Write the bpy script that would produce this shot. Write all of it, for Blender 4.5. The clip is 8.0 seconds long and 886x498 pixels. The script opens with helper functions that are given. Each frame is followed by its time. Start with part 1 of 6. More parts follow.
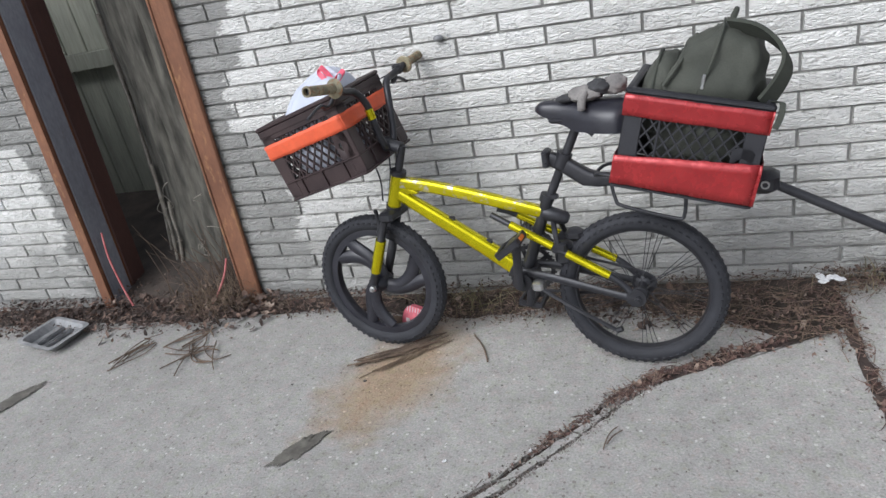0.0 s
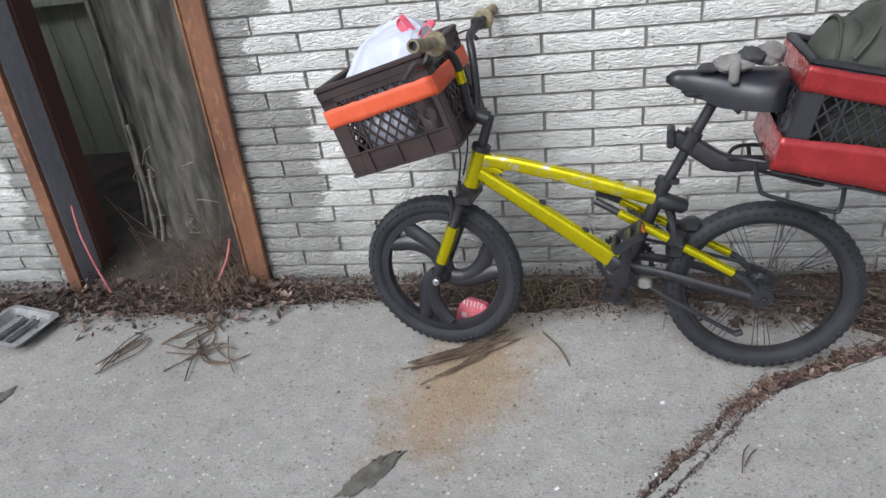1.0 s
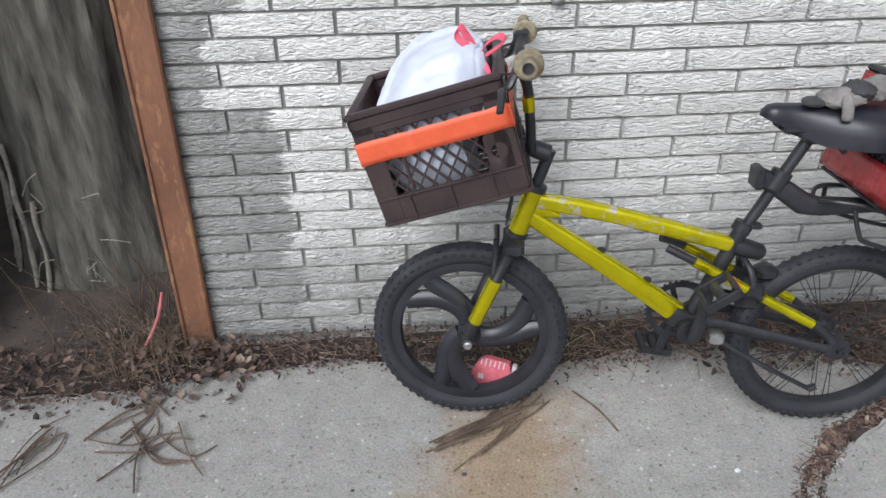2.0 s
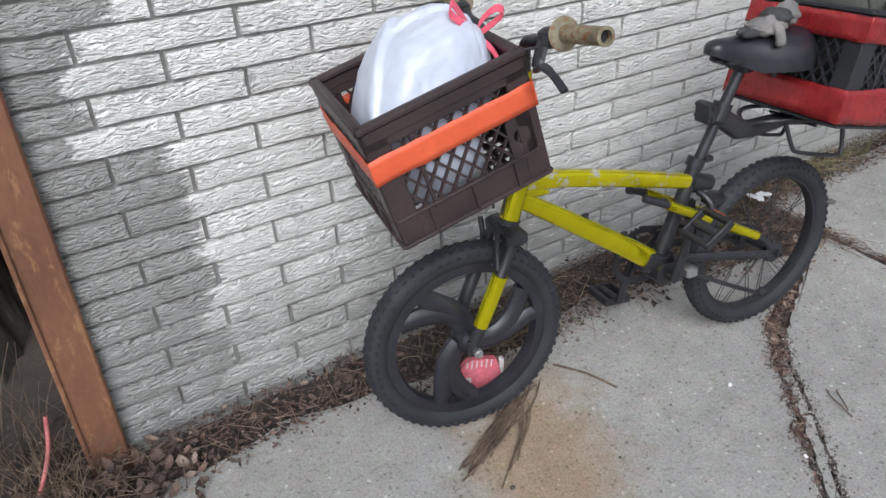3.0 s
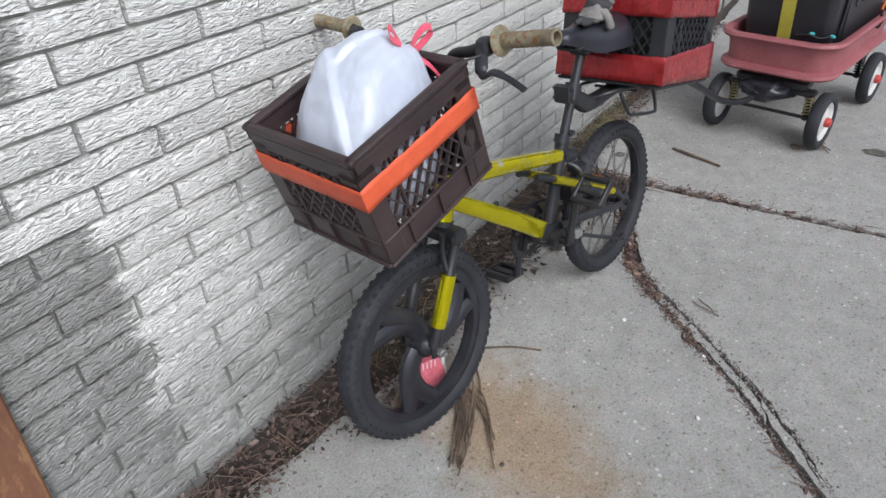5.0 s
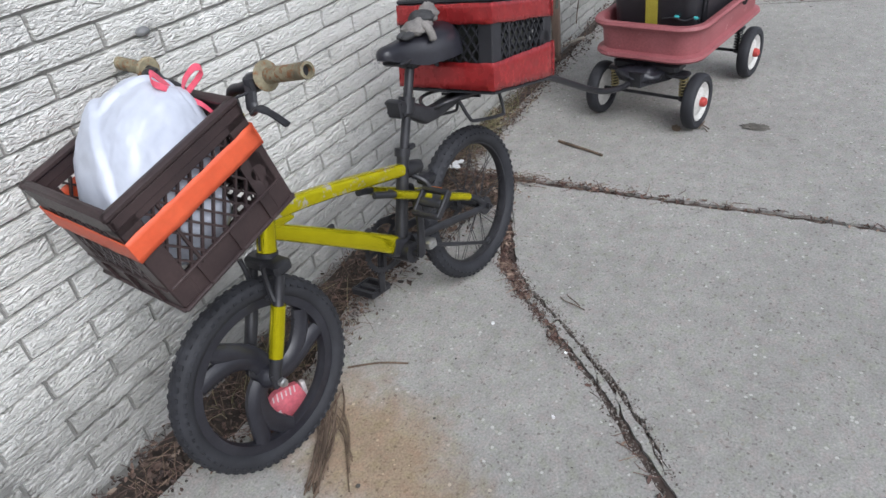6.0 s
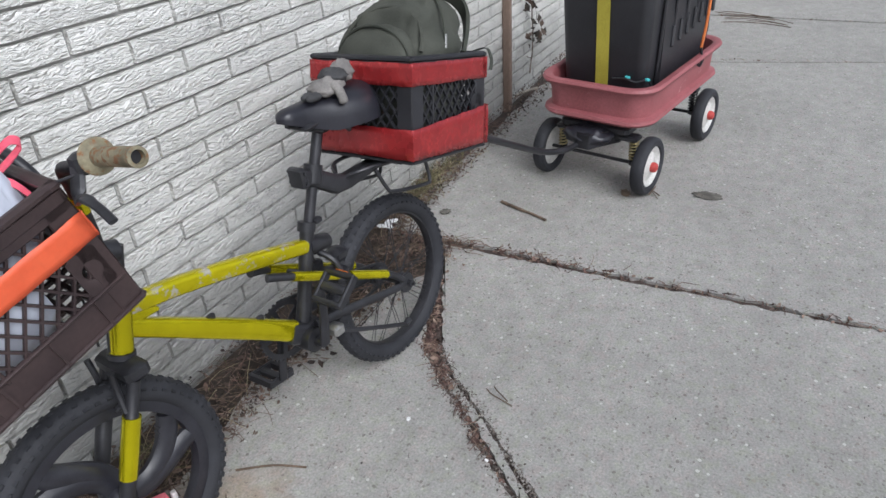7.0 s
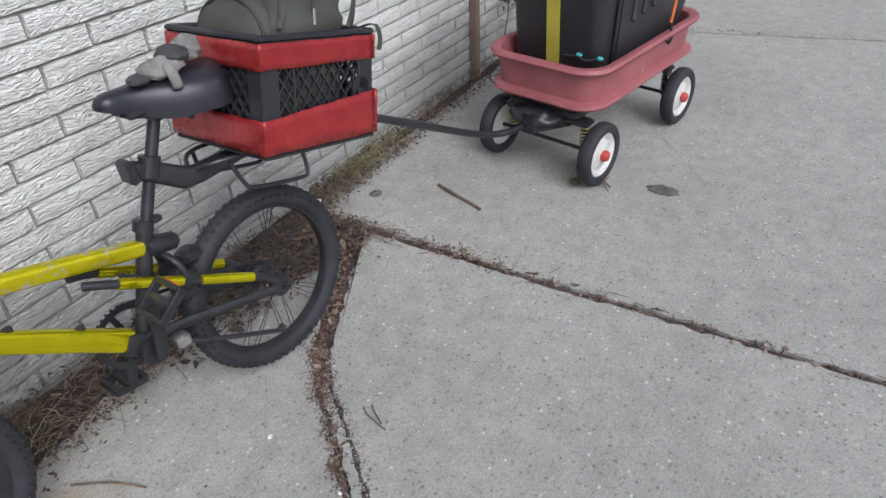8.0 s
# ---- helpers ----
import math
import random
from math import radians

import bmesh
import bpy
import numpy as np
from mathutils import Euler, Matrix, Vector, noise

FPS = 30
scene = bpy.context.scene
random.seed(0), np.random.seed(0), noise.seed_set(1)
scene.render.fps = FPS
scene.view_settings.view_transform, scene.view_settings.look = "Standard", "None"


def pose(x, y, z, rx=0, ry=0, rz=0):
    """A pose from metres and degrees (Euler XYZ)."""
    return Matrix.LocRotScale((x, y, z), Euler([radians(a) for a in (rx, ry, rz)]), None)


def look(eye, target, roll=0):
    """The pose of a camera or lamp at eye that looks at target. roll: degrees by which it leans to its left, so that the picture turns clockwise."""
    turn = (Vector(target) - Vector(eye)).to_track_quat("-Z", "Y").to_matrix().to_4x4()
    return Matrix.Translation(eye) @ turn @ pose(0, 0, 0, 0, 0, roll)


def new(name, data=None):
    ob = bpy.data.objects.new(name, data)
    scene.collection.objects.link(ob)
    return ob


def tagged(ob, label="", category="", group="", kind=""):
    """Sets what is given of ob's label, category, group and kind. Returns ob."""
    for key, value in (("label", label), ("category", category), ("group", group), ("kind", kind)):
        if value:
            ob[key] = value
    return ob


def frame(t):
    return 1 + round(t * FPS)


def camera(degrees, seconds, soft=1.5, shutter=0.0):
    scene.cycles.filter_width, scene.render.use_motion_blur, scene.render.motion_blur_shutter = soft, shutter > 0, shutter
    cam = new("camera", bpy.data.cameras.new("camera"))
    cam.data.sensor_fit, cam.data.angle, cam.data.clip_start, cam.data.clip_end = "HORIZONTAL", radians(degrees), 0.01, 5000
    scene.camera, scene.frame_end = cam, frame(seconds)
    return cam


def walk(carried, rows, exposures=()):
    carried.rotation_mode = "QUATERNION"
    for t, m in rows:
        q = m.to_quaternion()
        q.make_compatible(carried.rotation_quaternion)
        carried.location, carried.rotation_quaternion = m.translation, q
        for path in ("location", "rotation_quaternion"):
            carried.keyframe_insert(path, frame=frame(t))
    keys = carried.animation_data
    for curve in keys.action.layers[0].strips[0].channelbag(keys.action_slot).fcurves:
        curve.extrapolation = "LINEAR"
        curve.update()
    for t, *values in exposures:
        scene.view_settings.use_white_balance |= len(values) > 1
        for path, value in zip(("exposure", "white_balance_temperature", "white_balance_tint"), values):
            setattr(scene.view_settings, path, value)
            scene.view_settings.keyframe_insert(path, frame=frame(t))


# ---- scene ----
cam = camera(65.5, 8.0)
PATH = [
    (0, (0.713, -2.311, 1.351), (0.101, -0.612, 0.491), -12.3),
    (0.5, (0.47, -2.199, 1.342), (-0.014, -0.466, 0.469), -10.0),
    (1, (0.154, -2.107, 1.344), (-0.219, -0.406, 0.359), -8.1),
    (1.5, (-0.116, -1.953, 1.309), (-0.405, -0.208, 0.376), -5.5),
    (1.7, (-0.21, -1.881, 1.326), (-0.365, -0.141, 0.351), -4.2),
    (2.8, (-0.849, -1.443, 1.31), (-0.093, 0.071, 0.244), -0.2),
    (3, (-0.899, -1.391, 1.305), (-0.05, 0.05, 0.208), -2.7),
    (3.5, (-1.069, -1.211, 1.308), (-0.095, 0.12, 0.176), -6.8),
    (3.6, (-1.130, -1.171, 1.274), (-0.082, 0.125, 0.169), -8.0),
    (3.7, (-1.176, -1.125, 1.287), (-0.208, 0.156, 0.096), -10.7),
    (3.8, (-1.210, -1.053, 1.306), (-0.162, 0.127, 0.077), -9.1),
    (4, (-1.246, -1.037, 1.304), (-0.025, 0.017, 0.122), -5.1),
    (4.2, (-1.264, -1.008, 1.292), (0.095, -0.037, 0.192), -3.0),
    (5.3, (-1.2, -1.254, 1.364), (0.173, -0.292, 0.274), -3.9),
    (5.5, (-1.156, -1.34, 1.354), (0.184, -0.285, 0.31), -7.1),
    (6, (-1.035, -1.425, 1.373), (0.362, -0.526, 0.259), -8.3),
    (6.5, (-0.868, -1.384, 1.352), (0.665, -0.622, 0.318), -3.2),
    (7, (-0.728, -1.413, 1.355), (0.759, -0.589, 0.301), -4.3),
    (7.5, (-0.528, -1.559, 1.358), (0.884, -0.644, 0.277), -1.2),
    (8, (-0.33, -1.619, 1.336), (1.049, -0.762, 0.168), -3.0),
]
walk(cam, [(t, look(eye, target, roll)) for t, eye, target, roll in PATH], [(0, 0.45, 5940, 10), (1.7, 0.46, 5940, 10), (3.0, 0.36, 5940, 10), (5.5, 0.37, 5940, 10), (8, 0.39, 5940, 10)])

# ---------- world and light ----------
world = bpy.data.worlds.new("overcast_sky")
scene.world = world
world.use_nodes = True
wn = world.node_tree.nodes
sky = wn.new("ShaderNodeTexSky")
sky.sky_type = "NISHITA"
sky.sun_disc = False
sky.sun_elevation, sky.sun_rotation = radians(45), radians(211)
sky.air_density, sky.dust_density, sky.ozone_density = 1.0, 4.0, 0.6
sky_grey = wn.new("ShaderNodeHueSaturation")
sky_grey.inputs["Saturation"].default_value = 0.28
world.node_tree.links.new(sky.outputs[0], sky_grey.inputs["Color"])
world.node_tree.links.new(sky_grey.outputs[0], wn["Background"].inputs[0])
wn["Background"].inputs[1].default_value = 0.125
sun_lamp = new("sun", bpy.data.lights.new("sun", "SUN"))
sun_lamp.data.energy, sun_lamp.data.angle, sun_lamp.data.color = 1.12, radians(40), (1.0, 0.97, 0.93)
sun_lamp.matrix_world = look((-2.2, -3.6, 4.2), (0, 0, 0))

# ---------- materials ----------
def ramp(nt, fac, stops):
    node = nt.nodes.new("ShaderNodeValToRGB")
    while len(node.color_ramp.elements) < len(stops):
        node.color_ramp.elements.new(0.5)
    for el, (p, c) in zip(node.color_ramp.elements, stops):
        el.position = p
        el.color = (*c, 1) if len(c) == 3 else c
    nt.links.new(fac, node.inputs[0])
    return node.outputs[0]


def noise_of(nt, vec, scale, detail=4, rough=0.55, distort=0.0):
    node = nt.nodes.new("ShaderNodeTexNoise")
    node.inputs["Scale"].default_value = scale
    node.inputs["Detail"].default_value = detail
    node.inputs["Roughness"].default_value = rough
    node.inputs["Distortion"].default_value = distort
    nt.links.new(vec, node.inputs["Vector"])
    return node.outputs["Fac"]


def blend(nt, fac, a, b, kind="MIX"):
    node = nt.nodes.new("ShaderNodeMix")
    node.data_type, node.blend_type = "RGBA", kind
    for sock, v in ((node.inputs[0], fac), (node.inputs[6], a), (node.inputs[7], b)):
        if isinstance(v, (int, float)):
            sock.default_value = v
        elif isinstance(v, tuple):
            sock.default_value = (*v, 1)
        else:
            nt.links.new(v, sock)
    return node.outputs[2]


def calc(nt, op, a, b=0.0, c=0.0):
    node = nt.nodes.new("ShaderNodeMath")
    node.operation = op
    for sock, v in zip(node.inputs, (a, b, c)):
        if isinstance(v, (int, float)):
            sock.default_value = v
        else:
            nt.links.new(v, sock)
    return node.outputs[0]


def stretched(nt, vec, scale):
    node = nt.nodes.new("ShaderNodeMapping")
    node.inputs["Scale"].default_value = scale
    nt.links.new(vec, node.inputs[0])
    return node.outputs[0]


def start(name):
    m = bpy.data.materials.new(name)
    m.use_nodes = True
    nt = m.node_tree
    co = nt.nodes.new("ShaderNodeTexCoord")
    return m, nt, nt.nodes["Principled BSDF"], co.outputs["Object"]


def relief(nt, bsdf, height, strength, distance=0.002):
    b = nt.nodes.new("ShaderNodeBump")
    b.inputs["Strength"].default_value, b.inputs["Distance"].default_value = strength, distance
    nt.links.new(height, b.inputs["Height"])
    nt.links.new(b.outputs[0], bsdf.inputs["Normal"])


def surf(name, dark, light, scale=12, fine=120, rough=(0.45, 0.7), metal=0.0, bump=0.25, grain=(1, 1, 1), wear=None, wear_at=0.62, coat=0.0, mottle=0.35):
    """Two scales of variation, a relief and, if given, worn spots of another colour."""
    m, nt, bsdf, vec = start(name)
    vec = stretched(nt, vec, grain)
    big, small = noise_of(nt, vec, scale), noise_of(nt, vec, fine, 3)
    col = ramp(nt, big, [(0.3, dark), (0.7, light)])
    col = blend(nt, mottle, col, blend(nt, 1.0, col, ramp(nt, small, [(0.3, (0.55, 0.55, 0.55)), (0.7, (1.35, 1.35, 1.35))]), "MULTIPLY"))
    if wear:
        spot = ramp(nt, noise_of(nt, vec, scale * 2.3, 6, 0.7), [(wear_at, (0, 0, 0)), (wear_at + 0.06, (1, 1, 1))])
        col = blend(nt, spot, col, wear)
    nt.links.new(col, bsdf.inputs["Base Color"])
    r = nt.nodes.new("ShaderNodeMapRange")
    r.inputs["To Min"].default_value, r.inputs["To Max"].default_value = rough
    nt.links.new(small, r.inputs[0])
    nt.links.new(r.outputs[0], bsdf.inputs["Roughness"])
    bsdf.inputs["Metallic"].default_value = metal
    bsdf.inputs["Coat Weight"].default_value = coat
    relief(nt, bsdf, calc(nt, "ADD", calc(nt, "MULTIPLY", big, 0.6), small), bump)
    return m


def brick_paint():
    m, nt, bsdf, _ = start("painted_rough_brick")
    geo = nt.nodes.new("ShaderNodeNewGeometry")
    pos = geo.outputs["Position"]
    sep = nt.nodes.new("ShaderNodeSeparateXYZ")
    nt.links.new(pos, sep.inputs[0])
    rnd = nt.nodes.new("ShaderNodeObjectInfo").outputs["Random"]
    isl = geo.outputs["Random Per Island"]
    wob = calc(nt, "MULTIPLY", calc(nt, "SUBTRACT", noise_of(nt, stretched(nt, pos, (1, 1, 2.2)), 16, 4, 0.7), 0.5), 0.07)
    course = calc(nt, "FLOOR", calc(nt, "DIVIDE", calc(nt, "SUBTRACT", sep.outputs[2], 0.0075), 0.06095))
    toss = nt.nodes.new("ShaderNodeTexWhiteNoise")
    toss.noise_dimensions = "1D"
    nt.links.new(course, toss.inputs["W"])
    wob = calc(nt, "ADD", wob, calc(nt, "MULTIPLY", calc(nt, "SUBTRACT", toss.outputs["Value"], 0.5), 0.07))
    edge = calc(nt, "ADD", -0.715, calc(nt, "ADD", calc(nt, "MULTIPLY", calc(nt, "GREATER_THAN", sep.outputs[2], 0.745), -0.145), calc(nt, "MULTIPLY", calc(nt, "GREATER_THAN", sep.outputs[2], 0.985), 0.11)))
    edge = calc(nt, "ADD", edge, wob)
    streak = calc(nt, "MULTIPLY", calc(nt, "SUBTRACT", noise_of(nt, stretched(nt, pos, (0.35, 1, 2.4)), 62, 3, 0.6), 0.5), 0.13)
    fresh = ramp(nt, calc(nt, "SUBTRACT", calc(nt, "ADD", sep.outputs[0], streak), edge), [(0.0, (0, 0, 0)), (0.012, (1, 1, 1))])
    left = ramp(nt, calc(nt, "SUBTRACT", calc(nt, "ADD", -1.93, wob), sep.outputs[0]), [(0.0, (0, 0, 0)), (0.02, (1, 1, 1))])
    low = ramp(nt, calc(nt, "SUBTRACT", 0.80, calc(nt, "ADD", sep.outputs[2], wob)), [(0.0, (0, 0, 0)), (0.03, (1, 1, 1))])
    fresh = blend(nt, 1.0, fresh, blend(nt, 1.0, left, low, "MULTIPLY"), "ADD")
    rough_vec = stretched(nt, pos, (1, 1, 3.2))
    n1 = noise_of(nt, rough_vec, 22, 5, 0.6, 0.8)
    n2 = noise_of(nt, stretched(nt, pos, (1, 1, 2)), 90, 4, 0.6)
    n3 = noise_of(nt, pos, 2.3, 4)
    # the lowest courses go towards the dull colour, in uneven patches
    foot = calc(nt, "ADD", sep.outputs[2], calc(nt, "MULTIPLY", calc(nt, "SUBTRACT", noise_of(nt, stretched(nt, pos, (1, 1, 1.6)), 4.5, 5, 0.7), 0.5), 0.55))
    foot_mix = ramp(nt, foot, [(0.16, (0.28, 0.28, 0.28)), (0.42, (1, 1, 1))])
    fresh = blend(nt, 1.0, fresh, foot_mix, "MULTIPLY")
    white = ramp(nt, n3, [(0.28, (0.705, 0.697, 0.660)), (0.62, (0.815, 0.807, 0.770))])
    dull = ramp(nt, n3, [(0.3, (0.285, 0.282, 0.264)), (0.7, (0.365, 0.361, 0.340))])
    col = blend(nt, fresh, dull, white)
    dirt = ramp(nt, n1, [(0.30, (0.62, 0.61, 0.58)), (0.46, (1, 1, 1))])
    col = blend(nt, 0.7, col, dirt, "MULTIPLY")
    scuff = ramp(nt, noise_of(nt, pos, 5.2, 6, 0.75), [(0.66, (1, 1, 1)), (0.72, (0.72, 0.70, 0.66))])
    col = blend(nt, 0.8, col, scuff, "MULTIPLY")
    flake = calc(nt, "MULTIPLY", ramp(nt, noise_of(nt, pos, 9.0, 3, 0.6), [(0.56, (0, 0, 0)), (0.64, (1, 1, 1))]), ramp(nt, n2, [(0.50, (0, 0, 0)), (0.56, (1, 1, 1))]))
    col = blend(nt, calc(nt, "MULTIPLY", flake, 0.75), col, (0.40, 0.395, 0.385))
    vary = calc(nt, "ADD", 0.93, calc(nt, "MULTIPLY", calc(nt, "FRACT", calc(nt, "ADD", rnd, isl)), 0.12))
    vcol = nt.nodes.new("ShaderNodeCombineColor")
    for i in range(3):
        nt.links.new(vary, vcol.inputs[i])
    col = blend(nt, 1.0, col, vcol.outputs[0], "MULTIPLY")
    nt.links.new(col, bsdf.inputs["Base Color"])
    bsdf.inputs["Roughness"].default_value = 0.36
    warp = nt.nodes.new("ShaderNodeVectorMath")
    warp.operation = "ADD"
    lift = nt.nodes.new("ShaderNodeCombineXYZ")
    nt.links.new(calc(nt, "MULTIPLY", noise_of(nt, pos, 12, 2), 0.024), lift.inputs[2])
    nt.links.new(pos, warp.inputs[0])
    nt.links.new(lift.outputs[0], warp.inputs[1])
    s1 = noise_of(nt, stretched(nt, warp.outputs[0], (1.15, 1, 4.2)), 23, 3, 0.55, 0.35)
    s2 = noise_of(nt, stretched(nt, warp.outputs[0], (0.8, 1, 2.6)), 48, 3, 0.55, 0.4)
    ridge = calc(nt, "SUBTRACT", 1.0, calc(nt, "MULTIPLY", calc(nt, "ABSOLUTE", calc(nt, "SUBTRACT", s1, 0.5)), 3.0))
    h = calc(nt, "ADD", calc(nt, "MULTIPLY", ridge, 0.80), calc(nt, "ADD", calc(nt, "MULTIPLY", s2, 0.75), calc(nt, "MULTIPLY", n2, 0.2)))
    relief(nt, bsdf, h, 1.0, 0.0118)
    return m


def concrete_mat():
    m, nt, bsdf, vec = start("weathered_concrete")
    geo = nt.nodes.new("ShaderNodeNewGeometry")
    pos = geo.outputs["Position"]
    big, mid, fine = noise_of(nt, pos, 1.1, 5), noise_of(nt, pos, 14, 5, 0.65), noise_of(nt, pos, 160, 3)
    col = ramp(nt, big, [(0.3, (0.272, 0.266, 0.252)), (0.7, (0.342, 0.334, 0.317))])
    col = blend(nt, 0.55, col, ramp(nt, mid, [(0.3, (0.72, 0.72, 0.72)), (0.7, (1.2, 1.2, 1.2))]), "MULTIPLY")
    col = blend(nt, 0.6, col, ramp(nt, fine, [(0.28, (0.6, 0.6, 0.6)), (0.65, (1.25, 1.25, 1.25))]), "MULTIPLY")
    tint = ramp(nt, noise_of(nt, pos, 27, 3, 0.6), [(0.34, (1.06, 0.98, 0.97)), (0.5, (1, 1, 1)), (0.66, (0.97, 1.0, 0.90))])
    col = blend(nt, 0.9, col, tint, "MULTIPLY")
    pit = ramp(nt, noise_of(nt, pos, 75, 3, 0.6), [(0.33, (0.55, 0.54, 0.52)), (0.41, (1, 1, 1)), (0.60, (1, 1, 1)), (0.68, (1.25, 1.24, 1.2))])
    col = blend(nt, 0.8, col, pit, "MULTIPLY")
    vor = nt.nodes.new("ShaderNodeTexVoronoi")
    vor.inputs["Scale"].default_value = 85
    nt.links.new(pos, vor.inputs["Vector"])
    pick = nt.nodes.new("ShaderNodeSeparateColor")
    nt.links.new(vor.outputs["Color"], pick.inputs[0])
    chip = calc(nt, "MULTIPLY", calc(nt, "LESS_THAN", vor.outputs["Distance"], calc(nt, "MULTIPLY", pick.outputs[2], 0.42)), calc(nt, "GREATER_THAN", pick.outputs[0], 0.76))
    tone = ramp(nt, pick.outputs[1], [(0.25, (0.13, 0.12, 0.105)), (0.5, (0.27, 0.24, 0.20)), (0.85, (0.56, 0.55, 0.52))])
    col = blend(nt, calc(nt, "MULTIPLY", chip, 0.7), col, tone)
    # rusty run-off from the front wheel
    sep = nt.nodes.new("ShaderNodeSeparateXYZ")
    nt.links.new(pos, sep.inputs[0])
    along = calc(nt, "ADD", calc(nt, "MULTIPLY", calc(nt, "ADD", sep.outputs[0], 0.18), 0.42), calc(nt, "MULTIPLY", calc(nt, "ADD", sep.outputs[1], 0.58), 0.91))
    across = calc(nt, "SUBTRACT", calc(nt, "MULTIPLY", calc(nt, "ADD", sep.outputs[0], 0.18), 0.91), calc(nt, "MULTIPLY", calc(nt, "ADD", sep.outputs[1], 0.58), 0.42))
    d = calc(nt, "SQRT", calc(nt, "ADD", calc(nt, "POWER", calc(nt, "DIVIDE", along, 0.42), 2.0), calc(nt, "POWER", calc(nt, "DIVIDE", across, 0.25), 2.0)))
    d = calc(nt, "ADD", d, calc(nt, "MULTIPLY", calc(nt, "SUBTRACT", noise_of(nt, pos, 7, 5, 0.65), 0.5), 1.3))
    rust = ramp(nt, d, [(0.35, (0.95, 0.95, 0.95)), (1.0, (0, 0, 0))])
    col = blend(nt, rust, col, blend(nt, 1.0, col, (1.0, 0.77, 0.55), "MULTIPLY"))
    # damp-dark blotches
    blot = ramp(nt, noise_of(nt, pos, 3.1, 6, 0.7), [(0.60, (1, 1, 1)), (0.72, (0.8, 0.79, 0.77))])
    col = blend(nt, 0.8, col, blot, "MULTIPLY")
    nt.links.new(col, bsdf.inputs["Base Color"])
    bsdf.inputs["Roughness"].default_value = 0.9
    relief(nt, bsdf, calc(nt, "ADD", mid, calc(nt, "MULTIPLY", fine, 0.8)), 0.5, 0.004)
    return m


def leaf_mat(name, stops):
    m, nt, bsdf, vec = start(name)
    isl = nt.nodes.new("ShaderNodeNewGeometry").outputs["Random Per Island"]
    col = ramp(nt, isl, stops)
    col = blend(nt, 0.5, col, ramp(nt, noise_of(nt, vec, 60, 3), [(0.3, (0.55, 0.55, 0.55)), (0.7, (1.3, 1.3, 1.3))]), "MULTIPLY")
    nt.links.new(col, bsdf.inputs["Base Color"])
    bsdf.inputs["Roughness"].default_value = 0.8
    return m


M_BRICK = brick_paint()
M_CONCRETE = concrete_mat()
M_MORTAR = surf("painted_mortar", (0.23, 0.225, 0.21), (0.34, 0.335, 0.318), 8, 90, (0.7, 0.9), bump=0.5)
M_SOIL = surf("dark_soil", (0.036, 0.029, 0.025), (0.080, 0.063, 0.051), 9, 120, (0.85, 1.0), bump=1.0)
M_RUST = surf("rusty_steel", (0.14, 0.062, 0.036), (0.27, 0.125, 0.068), 7, 130, (0.6, 0.9), 0.15, 0.5, (1, 1, 0.35), wear=(0.30, 0.155, 0.075), wear_at=0.55)
M_RUST_DARK = surf("dark_maroon_steel", (0.070, 0.037, 0.032), (0.115, 0.058, 0.048), 5, 110, (0.55, 0.8), 0.1, 0.35, (1, 1, 0.3), wear=(0.13, 0.06, 0.04), wear_at=0.64)
M_GREYPAINT = surf("grey_painted_steel", (0.24, 0.25, 0.28), (0.35, 0.365, 0.40), 6, 90, (0.5, 0.8), bump=0.2, grain=(1, 1, 0.4), wear=(0.20, 0.10, 0.06), wear_at=0.64)
M_BARK = surf("dark_bark", (0.026, 0.025, 0.021), (0.15, 0.142, 0.118), 26, 110, (0.85, 1.0), bump=1.0, grain=(1, 1, 0.18))
M_FENCE = surf("weathered_green_board", (0.28, 0.285, 0.235), (0.43, 0.435, 0.36), 6, 60, (0.8, 0.95), bump=0.5, grain=(2, 1, 0.2))
M_YELLOW = surf("yellow_metallic_wrap", (0.50, 0.44, 0.002), (0.64, 0.57, 0.004), 9, 34, (0.14, 0.26), 0.75, 0.16, mottle=0.12)
M_YELLOW_WORN = surf("yellow_wrap_worn", (0.52, 0.46, 0.003), (0.66, 0.58, 0.005), 11, 34, (0.14, 0.28), 0.7, 0.18, wear=(0.58, 0.54, 0.47), wear_at=0.535, mottle=0.12)
M_BLACK = surf("black_metal_paint", (0.017, 0.017, 0.020), (0.036, 0.036, 0.041), 18, 160, (0.3, 0.5), 0.2, 0.15, wear=(0.07, 0.066, 0.062), wear_at=0.70)
M_TYRE = surf("tyre_rubber", (0.0125, 0.013, 0.0165), (0.026, 0.027, 0.033), 14, 190, (0.6, 0.85), bump=0.4, wear=(0.05, 0.047, 0.042), wear_at=0.67)
M_MAG = surf("black_plastic_wheel", (0.014, 0.014, 0.019), (0.026, 0.026, 0.033), 20, 150, (0.26, 0.42), bump=0.1)
M_STEEL = surf("dull_steel", (0.38, 0.38, 0.38), (0.58, 0.58, 0.57), 30, 200, (0.25, 0.45), 0.9, 0.1)
M_CRATE = surf("brown_crate_plastic", (0.026, 0.016, 0.017), (0.052, 0.033, 0.032), 9, 140, (0.34, 0.55), bump=0.25, wear=(0.10, 0.075, 0.068), wear_at=0.66)
M_CRATE_BLACK = surf("black_crate_plastic", (0.013, 0.013, 0.016), (0.025, 0.025, 0.030), 9, 140, (0.4, 0.6), bump=0.2)
M_ORANGE = surf("orange_tape", (0.60, 0.082, 0.028), (0.70, 0.115, 0.042), 14, 60, (0.4, 0.6), bump=0.3, mottle=0.16)
